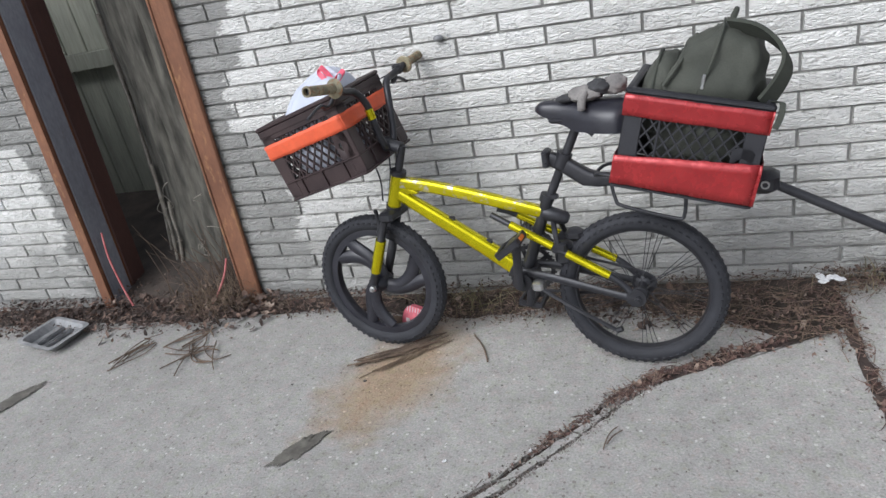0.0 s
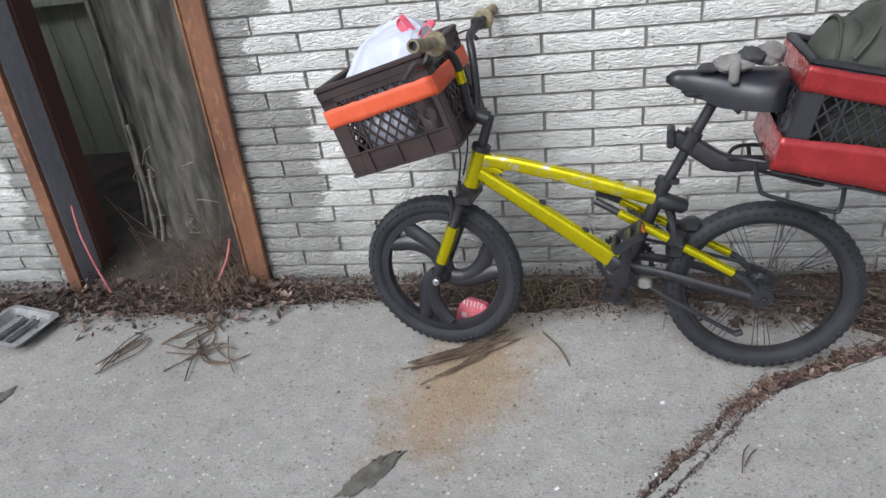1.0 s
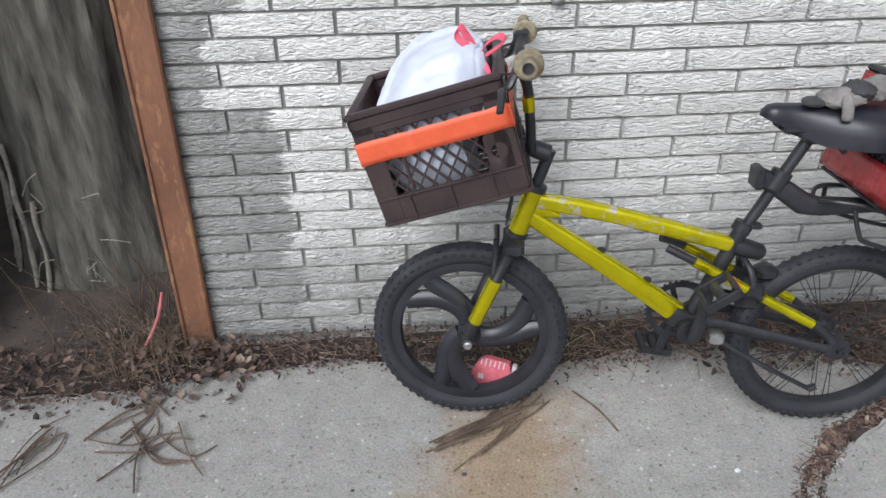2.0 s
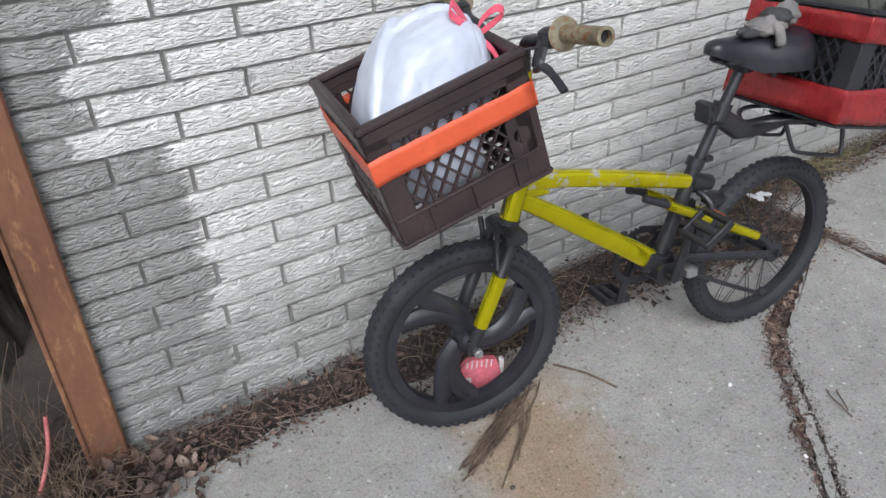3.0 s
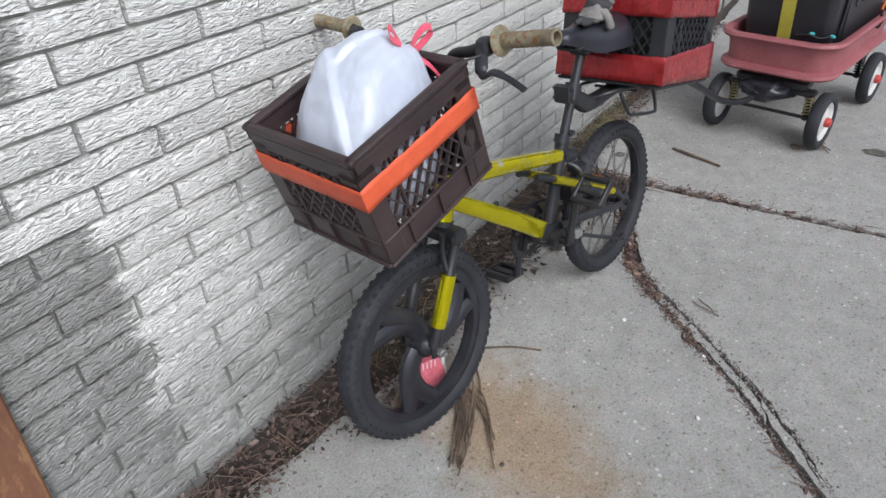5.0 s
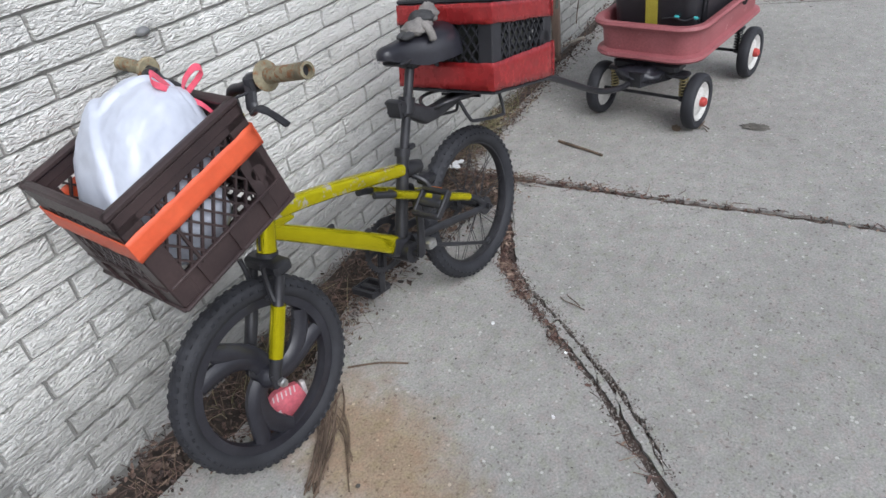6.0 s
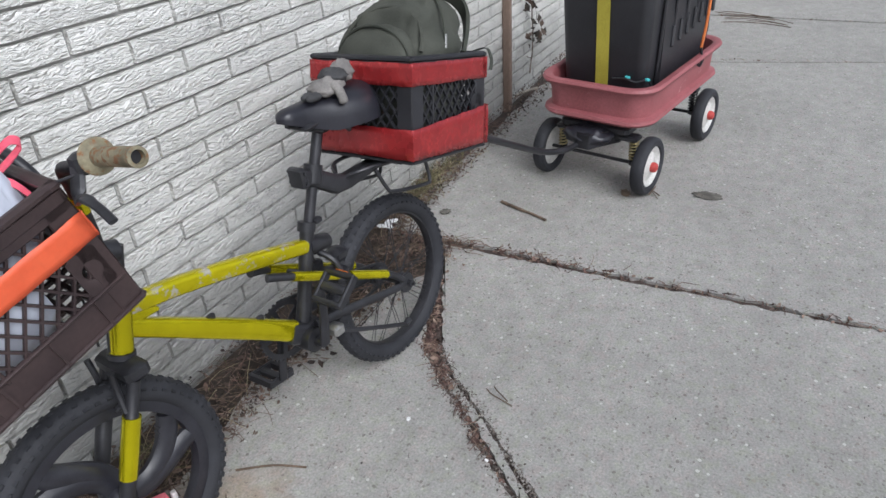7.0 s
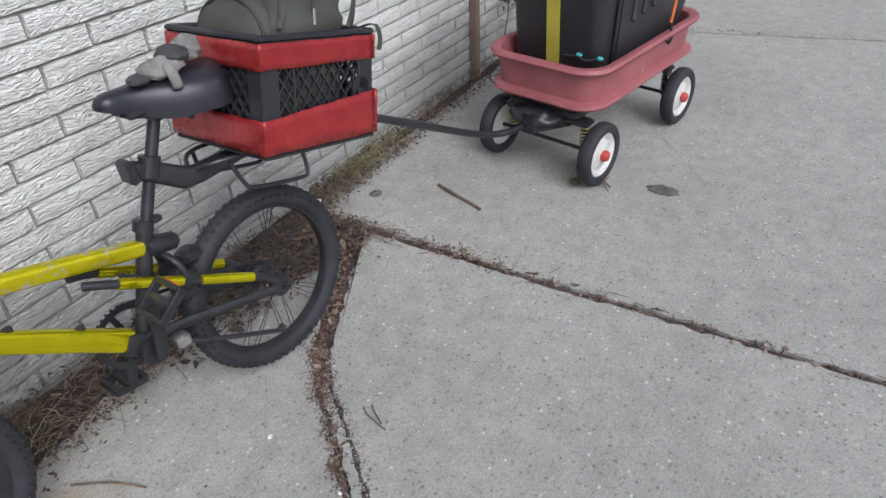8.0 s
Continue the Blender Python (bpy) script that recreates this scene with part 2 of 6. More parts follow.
M_RED = surf("red_foil_tape", (0.27, 0.017, 0.020), (0.37, 0.028, 0.029), 14, 30, (0.20, 0.34), 0.35, 0.8, coat=0.2, mottle=0.14)
M_BAG = surf("white_plastic_bag", (0.47, 0.50, 0.585), (0.56, 0.59, 0.665), 4, 40, (0.26, 0.38), bump=0.18, mottle=0.10)
M_PINK = surf("pink_red_plastic_strip", (0.62, 0.06, 0.11), (0.76, 0.14, 0.20), 20, 90, (0.35, 0.5), bump=0.3)
M_OLIVE = surf("olive_canvas", (0.038, 0.041, 0.032), (0.068, 0.071, 0.057), 8, 260, (0.75, 0.95), bump=0.5)
M_OLIVE_DARK = surf("dark_olive_webbing", (0.030, 0.034, 0.026), (0.05, 0.054, 0.042), 12, 260, (0.75, 0.95), bump=0.6)
M_SADDLE = surf("black_vinyl", (0.012, 0.012, 0.017), (0.026, 0.026, 0.034), 9, 130, (0.28, 0.42), bump=0.15, wear=(0.05, 0.05, 0.058), wear_at=0.72)
M_GLOVE = surf("grey_suede", (0.13, 0.123, 0.118), (0.24, 0.225, 0.21), 18, 200, (0.8, 1.0), bump=0.6)
M_GLOVE_DARK = surf("dark_grey_knit", (0.03, 0.03, 0.032), (0.06, 0.06, 0.062), 18, 240, (0.85, 1.0), bump=0.6)
M_GUM = surf("grimy_tan_rubber", (0.13, 0.115, 0.075), (0.33, 0.29, 0.185), 34, 140, (0.6, 0.85), bump=0.5, wear=(0.20, 0.09, 0.035), wear_at=0.53)
M_WAGON = surf("faded_red_plastic", (0.25, 0.072, 0.078), (0.33, 0.108, 0.118), 5, 120, (0.45, 0.65), bump=0.15, wear=(0.50, 0.27, 0.27), wear_at=0.66)
M_WHITE = surf("dirty_white_plastic", (0.44, 0.43, 0.40), (0.60, 0.59, 0.57), 22, 120, (0.4, 0.6), bump=0.15, wear=(0.38, 0.33, 0.26), wear_at=0.64)
M_HUBRED = surf("red_hub_plastic", (0.38, 0.04, 0.035), (0.5, 0.07, 0.06), 30, 120, (0.4, 0.6), bump=0.1)
M_TOTE = surf("black_tote_plastic", (0.013, 0.013, 0.016), (0.026, 0.026, 0.030), 6, 150, (0.35, 0.55), bump=0.15, wear=(0.045, 0.043, 0.042), wear_at=0.70)
M_SPRING = surf("tarnished_spring", (0.30, 0.24, 0.10), (0.48, 0.41, 0.22), 30, 200, (0.35, 0.55), 0.6, 0.1)
M_STRAP = surf("yellow_webbing", (0.34, 0.29, 0.03), (0.46, 0.40, 0.05), 10, 240, (0.6, 0.8), bump=0.5)
M_BUNGEE = surf("orange_cord", (0.62, 0.16, 0.04), (0.75, 0.22, 0.06), 40, 240, (0.6, 0.8), bump=0.5)
M_TEAL = surf("teal_cord", (0.05, 0.36, 0.38), (0.10, 0.50, 0.50), 40, 240, (0.5, 0.7), bump=0.3)
M_TRAY = surf("grimy_grey_tray", (0.14, 0.145, 0.15), (0.30, 0.30, 0.30), 14, 90, (0.3, 0.6), bump=0.3)
M_CUP_PRINT = surf("white_carton_print", (0.6, 0.55, 0.55), (0.72, 0.68, 0.67), 30, 120, (0.5, 0.7), bump=0.1)
M_CUP = surf("pink_red_carton", (0.60, 0.12, 0.16), (0.72, 0.19, 0.23), 16, 120, (0.5, 0.7), bump=0.2)
M_CARD = surf("brown_card", (0.15, 0.11, 0.075), (0.24, 0.18, 0.13), 16, 120, (0.7, 0.9), bump=0.4)
M_POST_TAN = surf("weathered_tan_paint", (0.15, 0.105, 0.08), (0.25, 0.18, 0.14), 6, 120, (0.7, 0.9), bump=0.4, grain=(1, 1, 0.3), wear=(0.12, 0.07, 0.05), wear_at=0.6)
M_TWIG = surf("dry_twig", (0.06, 0.042, 0.03), (0.17, 0.12, 0.085), 22, 140, (0.8, 1.0), bump=0.5)
M_STRAW = surf("dry_grass", (0.09, 0.063, 0.043), (0.20, 0.145, 0.097), 30, 140, (0.8, 1.0), bump=0.3)
M_REFLECT = surf("amber_reflector", (0.5, 0.12, 0.02), (0.62, 0.18, 0.03), 40, 200, (0.15, 0.3), bump=0.1)
M_LEAF = leaf_mat("dead_leaves", [(0.0, (0.030, 0.022, 0.019)), (0.35, (0.060, 0.040, 0.033)), (0.7, (0.108, 0.074, 0.058)), (0.93, (0.165, 0.105, 0.078)), (1.0, (0.30, 0.24, 0.19))])
M_MULCH = leaf_mat("reddish_mulch", [(0.0, (0.055, 0.034, 0.029)), (0.5, (0.125, 0.070, 0.056)), (1.0, (0.26, 0.19, 0.145))])
M_IVY = leaf_mat("withered_vine_leaves", [(0.0, (0.02, 0.018, 0.014)), (0.6, (0.06, 0.045, 0.035)), (1.0, (0.12, 0.08, 0.06))])
M_LITTER = surf("white_paper_scrap", (0.7, 0.7, 0.7), (0.8, 0.8, 0.8), 30, 120, (0.6, 0.8), bump=0.2)
M_CABLE = surf("faded_red_cable", (0.36, 0.09, 0.09), (0.5, 0.17, 0.16), 30, 140, (0.5, 0.7), bump=0.2)
M_STAINLEAF = surf("wet_flat_leaf", (0.07, 0.065, 0.055), (0.15, 0.14, 0.12), 24, 120, (0.7, 0.9), bump=0.5)
M_GRAVEL = leaf_mat("crumbled_concrete", [(0.0, (0.07, 0.06, 0.052)), (0.6, (0.15, 0.125, 0.108)), (1.0, (0.33, 0.31, 0.29))])
M_WEED = leaf_mat("weedy_grass", [(0.0, (0.10, 0.10, 0.04)), (0.5, (0.20, 0.18, 0.09)), (1.0, (0.36, 0.30, 0.19))])
M_GRIT = surf("crack_dirt", (0.042, 0.030, 0.026), (0.095, 0.070, 0.060), 30, 190, (0.85, 1.0), bump=1.0)
M_SPECK = leaf_mat("dull_specks", [(0.0, (0.04, 0.036, 0.032)), (0.6, (0.11, 0.09, 0.072)), (1.0, (0.30, 0.25, 0.19))])
M_VINE = surf("pale_dead_vine", (0.19, 0.17, 0.14), (0.36, 0.33, 0.28), 22, 120, (0.8, 1.0), bump=0.5)
M_PEBBLE = surf("dark_pebble", (0.04, 0.037, 0.033), (0.10, 0.09, 0.08), 40, 160, (0.8, 0.95), bump=0.4)


# ---------- mesh building ----------
class Geo:
    """Collects vertices and faces of one mesh."""

    def __init__(self):
        self.v, self.f = [], []

    def add(self, verts, faces):
        n = len(self.v)
        self.v += [Vector(p) for p in verts]
        self.f += [tuple(i + n for i in q) for q in faces]
        return self

    def moved(self, m, start_at=0):
        for i in range(start_at, len(self.v)):
            self.v[i] = m @ self.v[i]
        return self

    def box(self, c, s, m=None, ch=0.0):
        """A box with chamfered long edges: centre, size."""
        x, y, z = (k / 2 for k in s)
        ch = min(ch, 0.45 * min(s))
        n0 = len(self.v)
        if ch <= 0:
            vs = [(i, j, k) for k in (-z, z) for i, j in ((-x, -y), (x, -y), (x, y), (-x, y))]
            fs = [(3, 2, 1, 0), (4, 5, 6, 7)] + [(i, (i + 1) % 4, 4 + (i + 1) % 4, 4 + i) for i in range(4)]
        else:
            vs, fs = [], []
            oct_ = lambda a, b: [(-a + ch, -b), (a - ch, -b), (a, -b + ch), (a, b - ch), (a - ch, b), (-a + ch, b), (-a, b - ch), (-a, -b + ch)]
            for zz, d in ((-z, ch), (-z + ch, 0), (z - ch, 0), (z, ch)):
                vs += [(p[0], p[1], zz) for p in oct_(x - d, y - d)]
            fs = [tuple(reversed(range(8))), tuple(range(24, 32))]
            for r in range(3):
                fs += [(r * 8 + i, r * 8 + (i + 1) % 8, r * 8 + 8 + (i + 1) % 8, r * 8 + 8 + i) for i in range(8)]
        t = Matrix.Translation(c)
        self.add(vs, fs)
        return self.moved((m or Matrix()) @ t, n0)

    def tube(self, pts, r, seg=10, caps=True, squash=None):
        """A swept tube along points; r one radius or a list; squash: (side, up) factors."""
        pts = [Vector(p) for p in pts]
        rs = r if isinstance(r, (list, tuple)) else [r] * len(pts)
        n0, n = len(self.v), len(pts)
        side = None
        for i, p in enumerate(pts):
            t = (pts[min(i + 1, n - 1)] - pts[max(i - 1, 0)]).normalized()
            if side is None:
                side = t.cross(Vector((0, 0, 1)) if abs(t.z) < 0.95 else Vector((1, 0, 0))).normalized()
            side = (side - t * side.dot(t)).normalized()
            up = side.cross(t)
            a, b = squash if squash else (1, 1)
            for k in range(seg):
                ang = 2 * math.pi * k / seg
                self.v.append(p + side * (math.cos(ang) * rs[i] * a) + up * (math.sin(ang) * rs[i] * b))
        for i in range(n - 1):
            for k in range(seg):
                k2 = (k + 1) % seg
                self.f.append((n0 + i * seg + k, n0 + i * seg + k2, n0 + (i + 1) * seg + k2, n0 + (i + 1) * seg + k))
        if caps:
            self.f.append(tuple(n0 + k for k in reversed(range(seg))))
            self.f.append(tuple(n0 + (n - 1) * seg + k for k in range(seg)))
        return self

    def turned(self, profile, seg=32, m=None, closed=False):
        """A profile of (radius, height) turned about the local z axis."""
        n0, n = len(self.v), len(profile)
        for k in range(seg):
            a = 2 * math.pi * k / seg
            self.v += [Vector((r * math.cos(a), r * math.sin(a), h)) for r, h in profile]
        for k in range(seg):
            k2 = (k + 1) % seg
            for i in range(n if closed else n - 1):
                j = (i + 1) % n
                self.f.append((n0 + k * n + i, n0 + k2 * n + i, n0 + k2 * n + j, n0 + k * n + j))
        if not closed:
            if profile[0][0] > 1e-6:
                self.f.append(tuple(n0 + k * n for k in reversed(range(seg))))
            if profile[-1][0] > 1e-6:
                self.f.append(tuple(n0 + k * n + n - 1 for k in range(seg)))
        return self.moved(m, n0) if m else self

    def rings(self, rows, cap=True):
        """A skin over rows of equally many points, each row a closed ring."""
        n0, n = len(self.v), len(rows[0])
        for row in rows:
            self.v += [Vector(p) for p in row]
        for i in range(len(rows) - 1):
            for k in range(n):
                k2 = (k + 1) % n
                self.f.append((n0 + i * n + k, n0 + i * n + k2, n0 + (i + 1) * n + k2, n0 + (i + 1) * n + k))
        if cap:
            self.f.append(tuple(n0 + k for k in reversed(range(n))))
            self.f.append(tuple(n0 + (len(rows) - 1) * n + k for k in range(n)))
        return self

    def prism(self, poly, z0, z1):
        n = len(poly)
        vs = [(x, y, z0) for x, y in poly] + [(x, y, z1) for x, y in poly]
        return self.add(vs, [tuple(reversed(range(n))), tuple(range(n, 2 * n))] + [(i, (i + 1) % n, n + (i + 1) % n, n + i) for i in range(n)])

    def ribbon(self, pts, half, normal_to, thick=0.0012):
        """A thin strap along points, its width along normal_to."""
        w = Vector(normal_to).normalized() * half
        pts = [Vector(p) for p in pts]
        rows = []
        for i, p in enumerate(pts):
            t = (pts[min(i + 1, len(pts) - 1)] - pts[max(i - 1, 0)]).normalized()
            nrm = t.cross(w).normalized() * thick / 2
            rows.append([p - w - nrm, p + w - nrm, p + w + nrm, p - w + nrm])
        return self.rings(rows)

    def mesh(self, name, mat, smooth=40):
        me = bpy.data.meshes.new(name)
        me.from_pydata([tuple(p) for p in self.v], [], self.f)
        bm = bmesh.new()
        bm.from_mesh(me)
        bmesh.ops.recalc_face_normals(bm, faces=bm.faces)
        bm.to_mesh(me)
        bm.free()
        me.materials.append(mat)
        if smooth:
            me.polygons.foreach_set("use_smooth", [True] * len(me.polygons))
            me.set_sharp_from_angle(angle=radians(smooth))
        return me


def part(name, g, mat, parent, label="", smooth=40, m=None):
    ob = new(name, g.mesh(name, mat, smooth) if isinstance(g, Geo) else g)
    ob.parent = parent
    if m is not None:
        ob.matrix_basis = m
    if label:
        tagged(ob, label)
    return ob


def thing(name, m, label, category, group=""):
    ob = new(name)
    ob.empty_display_size = 0.1
    ob.matrix_basis = m
    return tagged(ob, label, category, group)


def solid(name, g, mat, label, category, kind="", group="", smooth=40, m=None):
    ob = new(name, g.mesh(name, mat, smooth))
    if m is not None:
        ob.matrix_basis = m
    return tagged(ob, label, category, group, kind)


def arc(p0, p1, p2, n=8):
    """Points of a quadratic curve."""
    p0, p1, p2 = Vector(p0), Vector(p1), Vector(p2)
    return [(1 - t) ** 2 * p0 + 2 * t * (1 - t) * p1 + t * t * p2 for t in (i / n for i in range(n + 1))]


def smooth_path(pts, n=5):
    """A rounded line through the points."""
    pts = [Vector(p) for p in pts]
    out = []
    for i in range(len(pts) - 1):
        a, b, c, d = pts[max(i - 1, 0)], pts[i], pts[i + 1], pts[min(i + 2, len(pts) - 1)]
        for k in range(n):
            t = k / n
            out.append(0.5 * ((2 * b) + (c - a) * t + (2 * a - 5 * b + 4 * c - d) * t * t + (3 * b - a - 3 * c + d) * t ** 3))
    return out + [pts[-1]]


# ---------- ground ----------
rng = random.Random(4)


def jag(pts, step=0.035, amp=0.006):
    """A line broken into short, uneven steps."""
    out = []
    for (x0, y0), (x1, y1) in zip(pts, pts[1:]):
        n = max(1, int(math.hypot(x1 - x0, y1 - y0) / step))
        n = min(n, 60)
        for i in range(n):
            k = i / n
            out.append((x0 + (x1 - x0) * k + rng.uniform(-amp, amp), y0 + (y1 - y0) * k + rng.uniform(-amp, amp)))
    return out + [pts[-1]]


g = Geo()
N = 60
for j in range(N + 1):
    for i in range(N + 1):
        x, y = -5 + 10 * i / N, -5 + 10 * j / N
        z = -0.03 + 0.008 * noise.noise(Vector((x * 5, y * 5, 0)))
        if (-1.9 < x < -1.0 and y > -0.1) or (-3.4 < x < 0.4 and 0.22 < y < 2.5):
            z += (0.06 * min(1, (y + 0.1) / 0.25) + 0.19 * max(0, min(1, (y - 0.1) / 0.9))) * (0.85 + 0.5 * noise.noise(Vector((x * 6, y * 6, 3))))
        edge_ = i in (0, N) or j in (0, N)
        g.v.append(Vector((x * (300 if edge_ and i in (0, N) else 1), y * (300 if edge_ and j in (0, N) else 1), z)))
for j in range(N):
    for i in range(N):
        a = j * (N + 1) + i
        g.f.append((a, a + 1, a + N + 2, a + N + 1))
ground = solid("ground", g, M_SOIL, "dark bare soil under the concrete and along the wall", "ground", "structure")

CRACK_A = [(1.03, -0.385), (0.776, -0.50), (0.65, -0.56), (0.559, -0.64), (0.486, -0.735), (0.411, -0.82), (0.315, -0.924), (0.205, -1.05), (0.09, -1.15), (-0.1, -1.33), (-0.5, -1.75), (-1.2, -2.5), (-6, -7.5)]
CRACK_B = [(1.228, -0.34), (1.10, -0.40), (0.80, -0.545), (0.69, -0.60), (0.590, -0.672), (0.528, -0.752), (0.470, -0.825), (0.405, -0.902), (0.338, -0.974), (0.281, -1.047), (0.165, -1.160), (0.02, -1.275), (-0.09, -1.36), (-0.49, -1.775), (-1.19, -2.52), (-5.98, -7.55)]
CRACK_B = CRACK_B[:4] + [(x + 0.004, y - 0.004) for x, y in CRACK_B[4:]]
pave = solid("pavement", Geo().box((2, -30, -0.075), (120, 48, 0.08)), M_CONCRETE, "worn grey concrete yard stretching away", "pavement", "structure")
SLABS = [
    jag([(-9, -0.19), (-2.6, -0.17), (-1.3, -0.20), (-0.65, -0.12), (-0.2, -0.19), (0.02, -0.23), (0.35, -0.15), (0.6, -0.19), (0.9, -0.29)], 0.06, 0.012) + jag(CRACK_A, 0.03, 0.0065) + [(-9, -7.5)],
    jag(CRACK_B, 0.03, 0.006) + [(-5.98, -12), (1.225, -12)] + jag([(1.225, -12), (1.232, -3), (1.236, -1.9)], 0.1, 0.003) + jag([(1.236, -1.9), (1.222, -1.0), (1.214, -0.34)], 0.03, 0.007),
    jag([(1.262, -0.07), (1.6, -0.06), (2.2, -0.09), (3.0, -0.08), (3.55, -0.1)], 0.06, 0.01) + jag([(3.55, -0.1), (3.70, -0.95), (3.93, -1.83), (4.5, -4)], 0.06, 0.006) + [(4.5, -12), (1.25, -12)] + jag([(1.258, -1.95), (1.252, -1.0), (1.256, -0.07)], 0.03, 0.007),
    jag([(3.57, -0.1), (4.2, -0.08), (4.84, -0.08)], 0.06, 0.01) + jag([(4.84, -0.08), (4.85, -12)], 0.2, 0.004) + [(4.53, -12)] + jag([(4.53, -4), (3.95, -1.83), (3.72, -0.95), (3.57, -0.1)], 0.06, 0.006),
    jag([(4.87, -0.08), (9, -0.06), (16, -0.1)], 0.2, 0.01) + [(16, -12), (4.88, -12)] + jag([(4.88, -12), (4.87, -0.08)], 0.2, 0.004),
]
for poly in SLABS:
    clean = [p for i, p in enumerate(poly) if math.hypot(p[0] - poly[i - 1][0], p[1] - poly[i - 1][1]) > 0.004]
    part("slab", Geo().prism(clean, -0.10, 0.0), M_CONCRETE, pave, smooth=0)
# broken pieces between the two arms of the crack
for k in range(7):
    a, b = Vector(CRACK_A[3 + k]), Vector(CRACK_A[4 + k])
    c, d = Vector(CRACK_B[5 + k]), Vector(CRACK_B[4 + k])
    a, b, c, d = a.lerp(d, 0.36), b.lerp(c, 0.36), c.lerp(b, 0.2), d.lerp(a, 0.2)
    mid = (a + b + c + d) / 4
    quad = [mid + (q - mid) * rng.uniform(0.88, 0.97) for q in (a, b, c, d)]
    pts = jag([tuple(q) for q in quad] + [tuple(quad[0])], 0.02, 0.004)[:-1]
    if (b - a).length > 0.05 and (a - d).length > 0.014:
        part("slab_fragment", Geo().prism(pts, -0.06, 0.001 - 0.004 * rng.random()), M_CONCRETE, pave, smooth=0)


def even(pts, n):
    """Points at equal steps along a line."""
    ln = [0.0]
    for p, q in zip(pts, pts[1:]):
        ln.append(ln[-1] + math.dist(p, q))
    out, j = [], 0
    for k in range(n + 1):
        s = ln[-1] * k / n
        while j < len(pts) - 2 and ln[j + 1] < s:
            j += 1
        f = (s - ln[j]) / (ln[j + 1] - ln[j])
        out.append(Vector(pts[j]).lerp(Vector(pts[j + 1]), f))
    return out


# dirt washed into the crack and the straight joint
fill = Geo()
for left, right in ((even(CRACK_A[:11], 150), even(CRACK_B[1:14], 150)), (even([(1.225, -0.2), (1.222, -3)], 90), even([(1.28, -0.2), (1.277, -3)], 90))):
    n0 = len(fill.v)
    for k, (a, c) in enumerate(zip(left, right)):
        w = (c - a).normalized() * 0.012
        a, c = a - w, c + w
        for i in range(9):
            p = a.lerp(c, i / 8)
            fill.v.append(Vector((p.x, p.y, -0.0105 + 0.006 * noise.noise(Vector((p.x * 60, p.y * 60, 1))))))
    for k in range(len(left) - 1):
        for i in range(8):
            q = n0 + k * 9 + i
            fill.f.append((q, q + 1, q + 10, q + 9))
solid("crack_dirt", fill, M_GRIT, "dark brown dirt washed into the cracked concrete", "dirt", "stuff")

# ---------- wall ----------
WALL = Matrix.Translation((-0.68, 0, 0.5)) @ pose(0, 0, 0, 0, 0.9, 0) @ Matrix.Translation((0.68, 0, -0.5))
BL, BH, TOP = 0.303, 0.06095, 2.12
OPEN = (-1.80, -1.005)
g = Geo()
g.box(((-9 + OPEN[0]) / 2, 0.121, TOP / 2 - 0.1), (OPEN[0] + 9, 0.21, TOP + 0.2))
g.box(((16 + OPEN[1]) / 2, 0.121, TOP / 2 - 0.1), (16 - OPEN[1], 0.21, TOP + 0.2))
wall = solid("wall_north", g, M_MORTAR, "white painted brick wall with rough faced bricks", "wall", "structure", m=WALL)


def brick_mesh(length, seed):
    r = random.Random(seed)
    g = Geo()
    nx, nz = 6, 2
    hl, hh = length / 2 - 0.0055, BH / 2 - 0.0045
    for k in range(nz + 1):
        for i in range(nx + 1):
            rim = i in (0, nx) or k in (0, nz)
            g.v.append(Vector((-hl + 2 * hl * i / nx, (0.003 if rim else -0.002) + r.uniform(-0.0022, 0.0022), -hh + 2 * hh * k / nz + (r.uniform(-0.0012, 0.0012)))))
    for k in range(nz):
        for i in range(nx):
            a = k * (nx + 1) + i
            g.f.append((a, a + 1, a + nx + 2, a + nx + 1))
    rim = [i for i in range(nx + 1)] + [k * (nx + 1) + nx for k in range(1, nz + 1)] + [nz * (nx + 1) + i for i in range(nx - 1, -1, -1)] + [k * (nx + 1) for k in range(nz - 1, 0, -1)]
    n0 = len(g.v)
    g.v += [Vector((g.v[i].x * 1.004, 0.02, g.v[i].z * 1.02)) for i in rim]
    for i in range(len(rim)):
        j = (i + 1) % len(rim)
        g.f.append((rim[j], rim[i], n0 + i, n0 + j))
    return g


BRICKS = [brick_mesh(BL, 100 + i) for i in range(10)]
BRICK_ME = [b.mesh("brick", M_BRICK, 50) for b in BRICKS]
near_bricks, far_bricks = [], Geo()
for row in range(int(TOP / BH)):
    z = 0.038 + row * BH
    shift = -0.683 + (0.5 if row % 2 == 0 else 0.0) * BL
    for k in range(-28, 55):
        x0, x1 = shift + (k - 0.5) * BL, shift + (k + 0.5) * BL
        if x0 < OPEN[1] and x1 > OPEN[0]:
            if x1 > OPEN[1] + 0.03:
                x0 = OPEN[1] + 0.005
            elif x0 < OPEN[0] - 0.03:
                x1 = OPEN[0] - 0.005
            else:
                continue
        m = Matrix.Translation(((x0 + x1) / 2, 0, z)) @ Matrix.Diagonal(((x1 - x0) / BL, 1, 1, 1))
        idx = (row * 7 + k * 3 + (k * row) % 5) % 10
        if OPEN[1] <= x0 and x1 < 2.35 and row < 24 or (x1 <= OPEN[0] and x1 > -2.4 and row < 14):
            near_bricks.append((m, idx))
        else:
            n0 = len(far_bricks.v)
            far_bricks.add(BRICKS[idx].v, BRICKS[idx].f)
            far_bricks.moved(m, n0)
for m, idx in near_bricks[:300]:
    part("brick", BRICK_ME[idx], M_BRICK, wall, m=m)
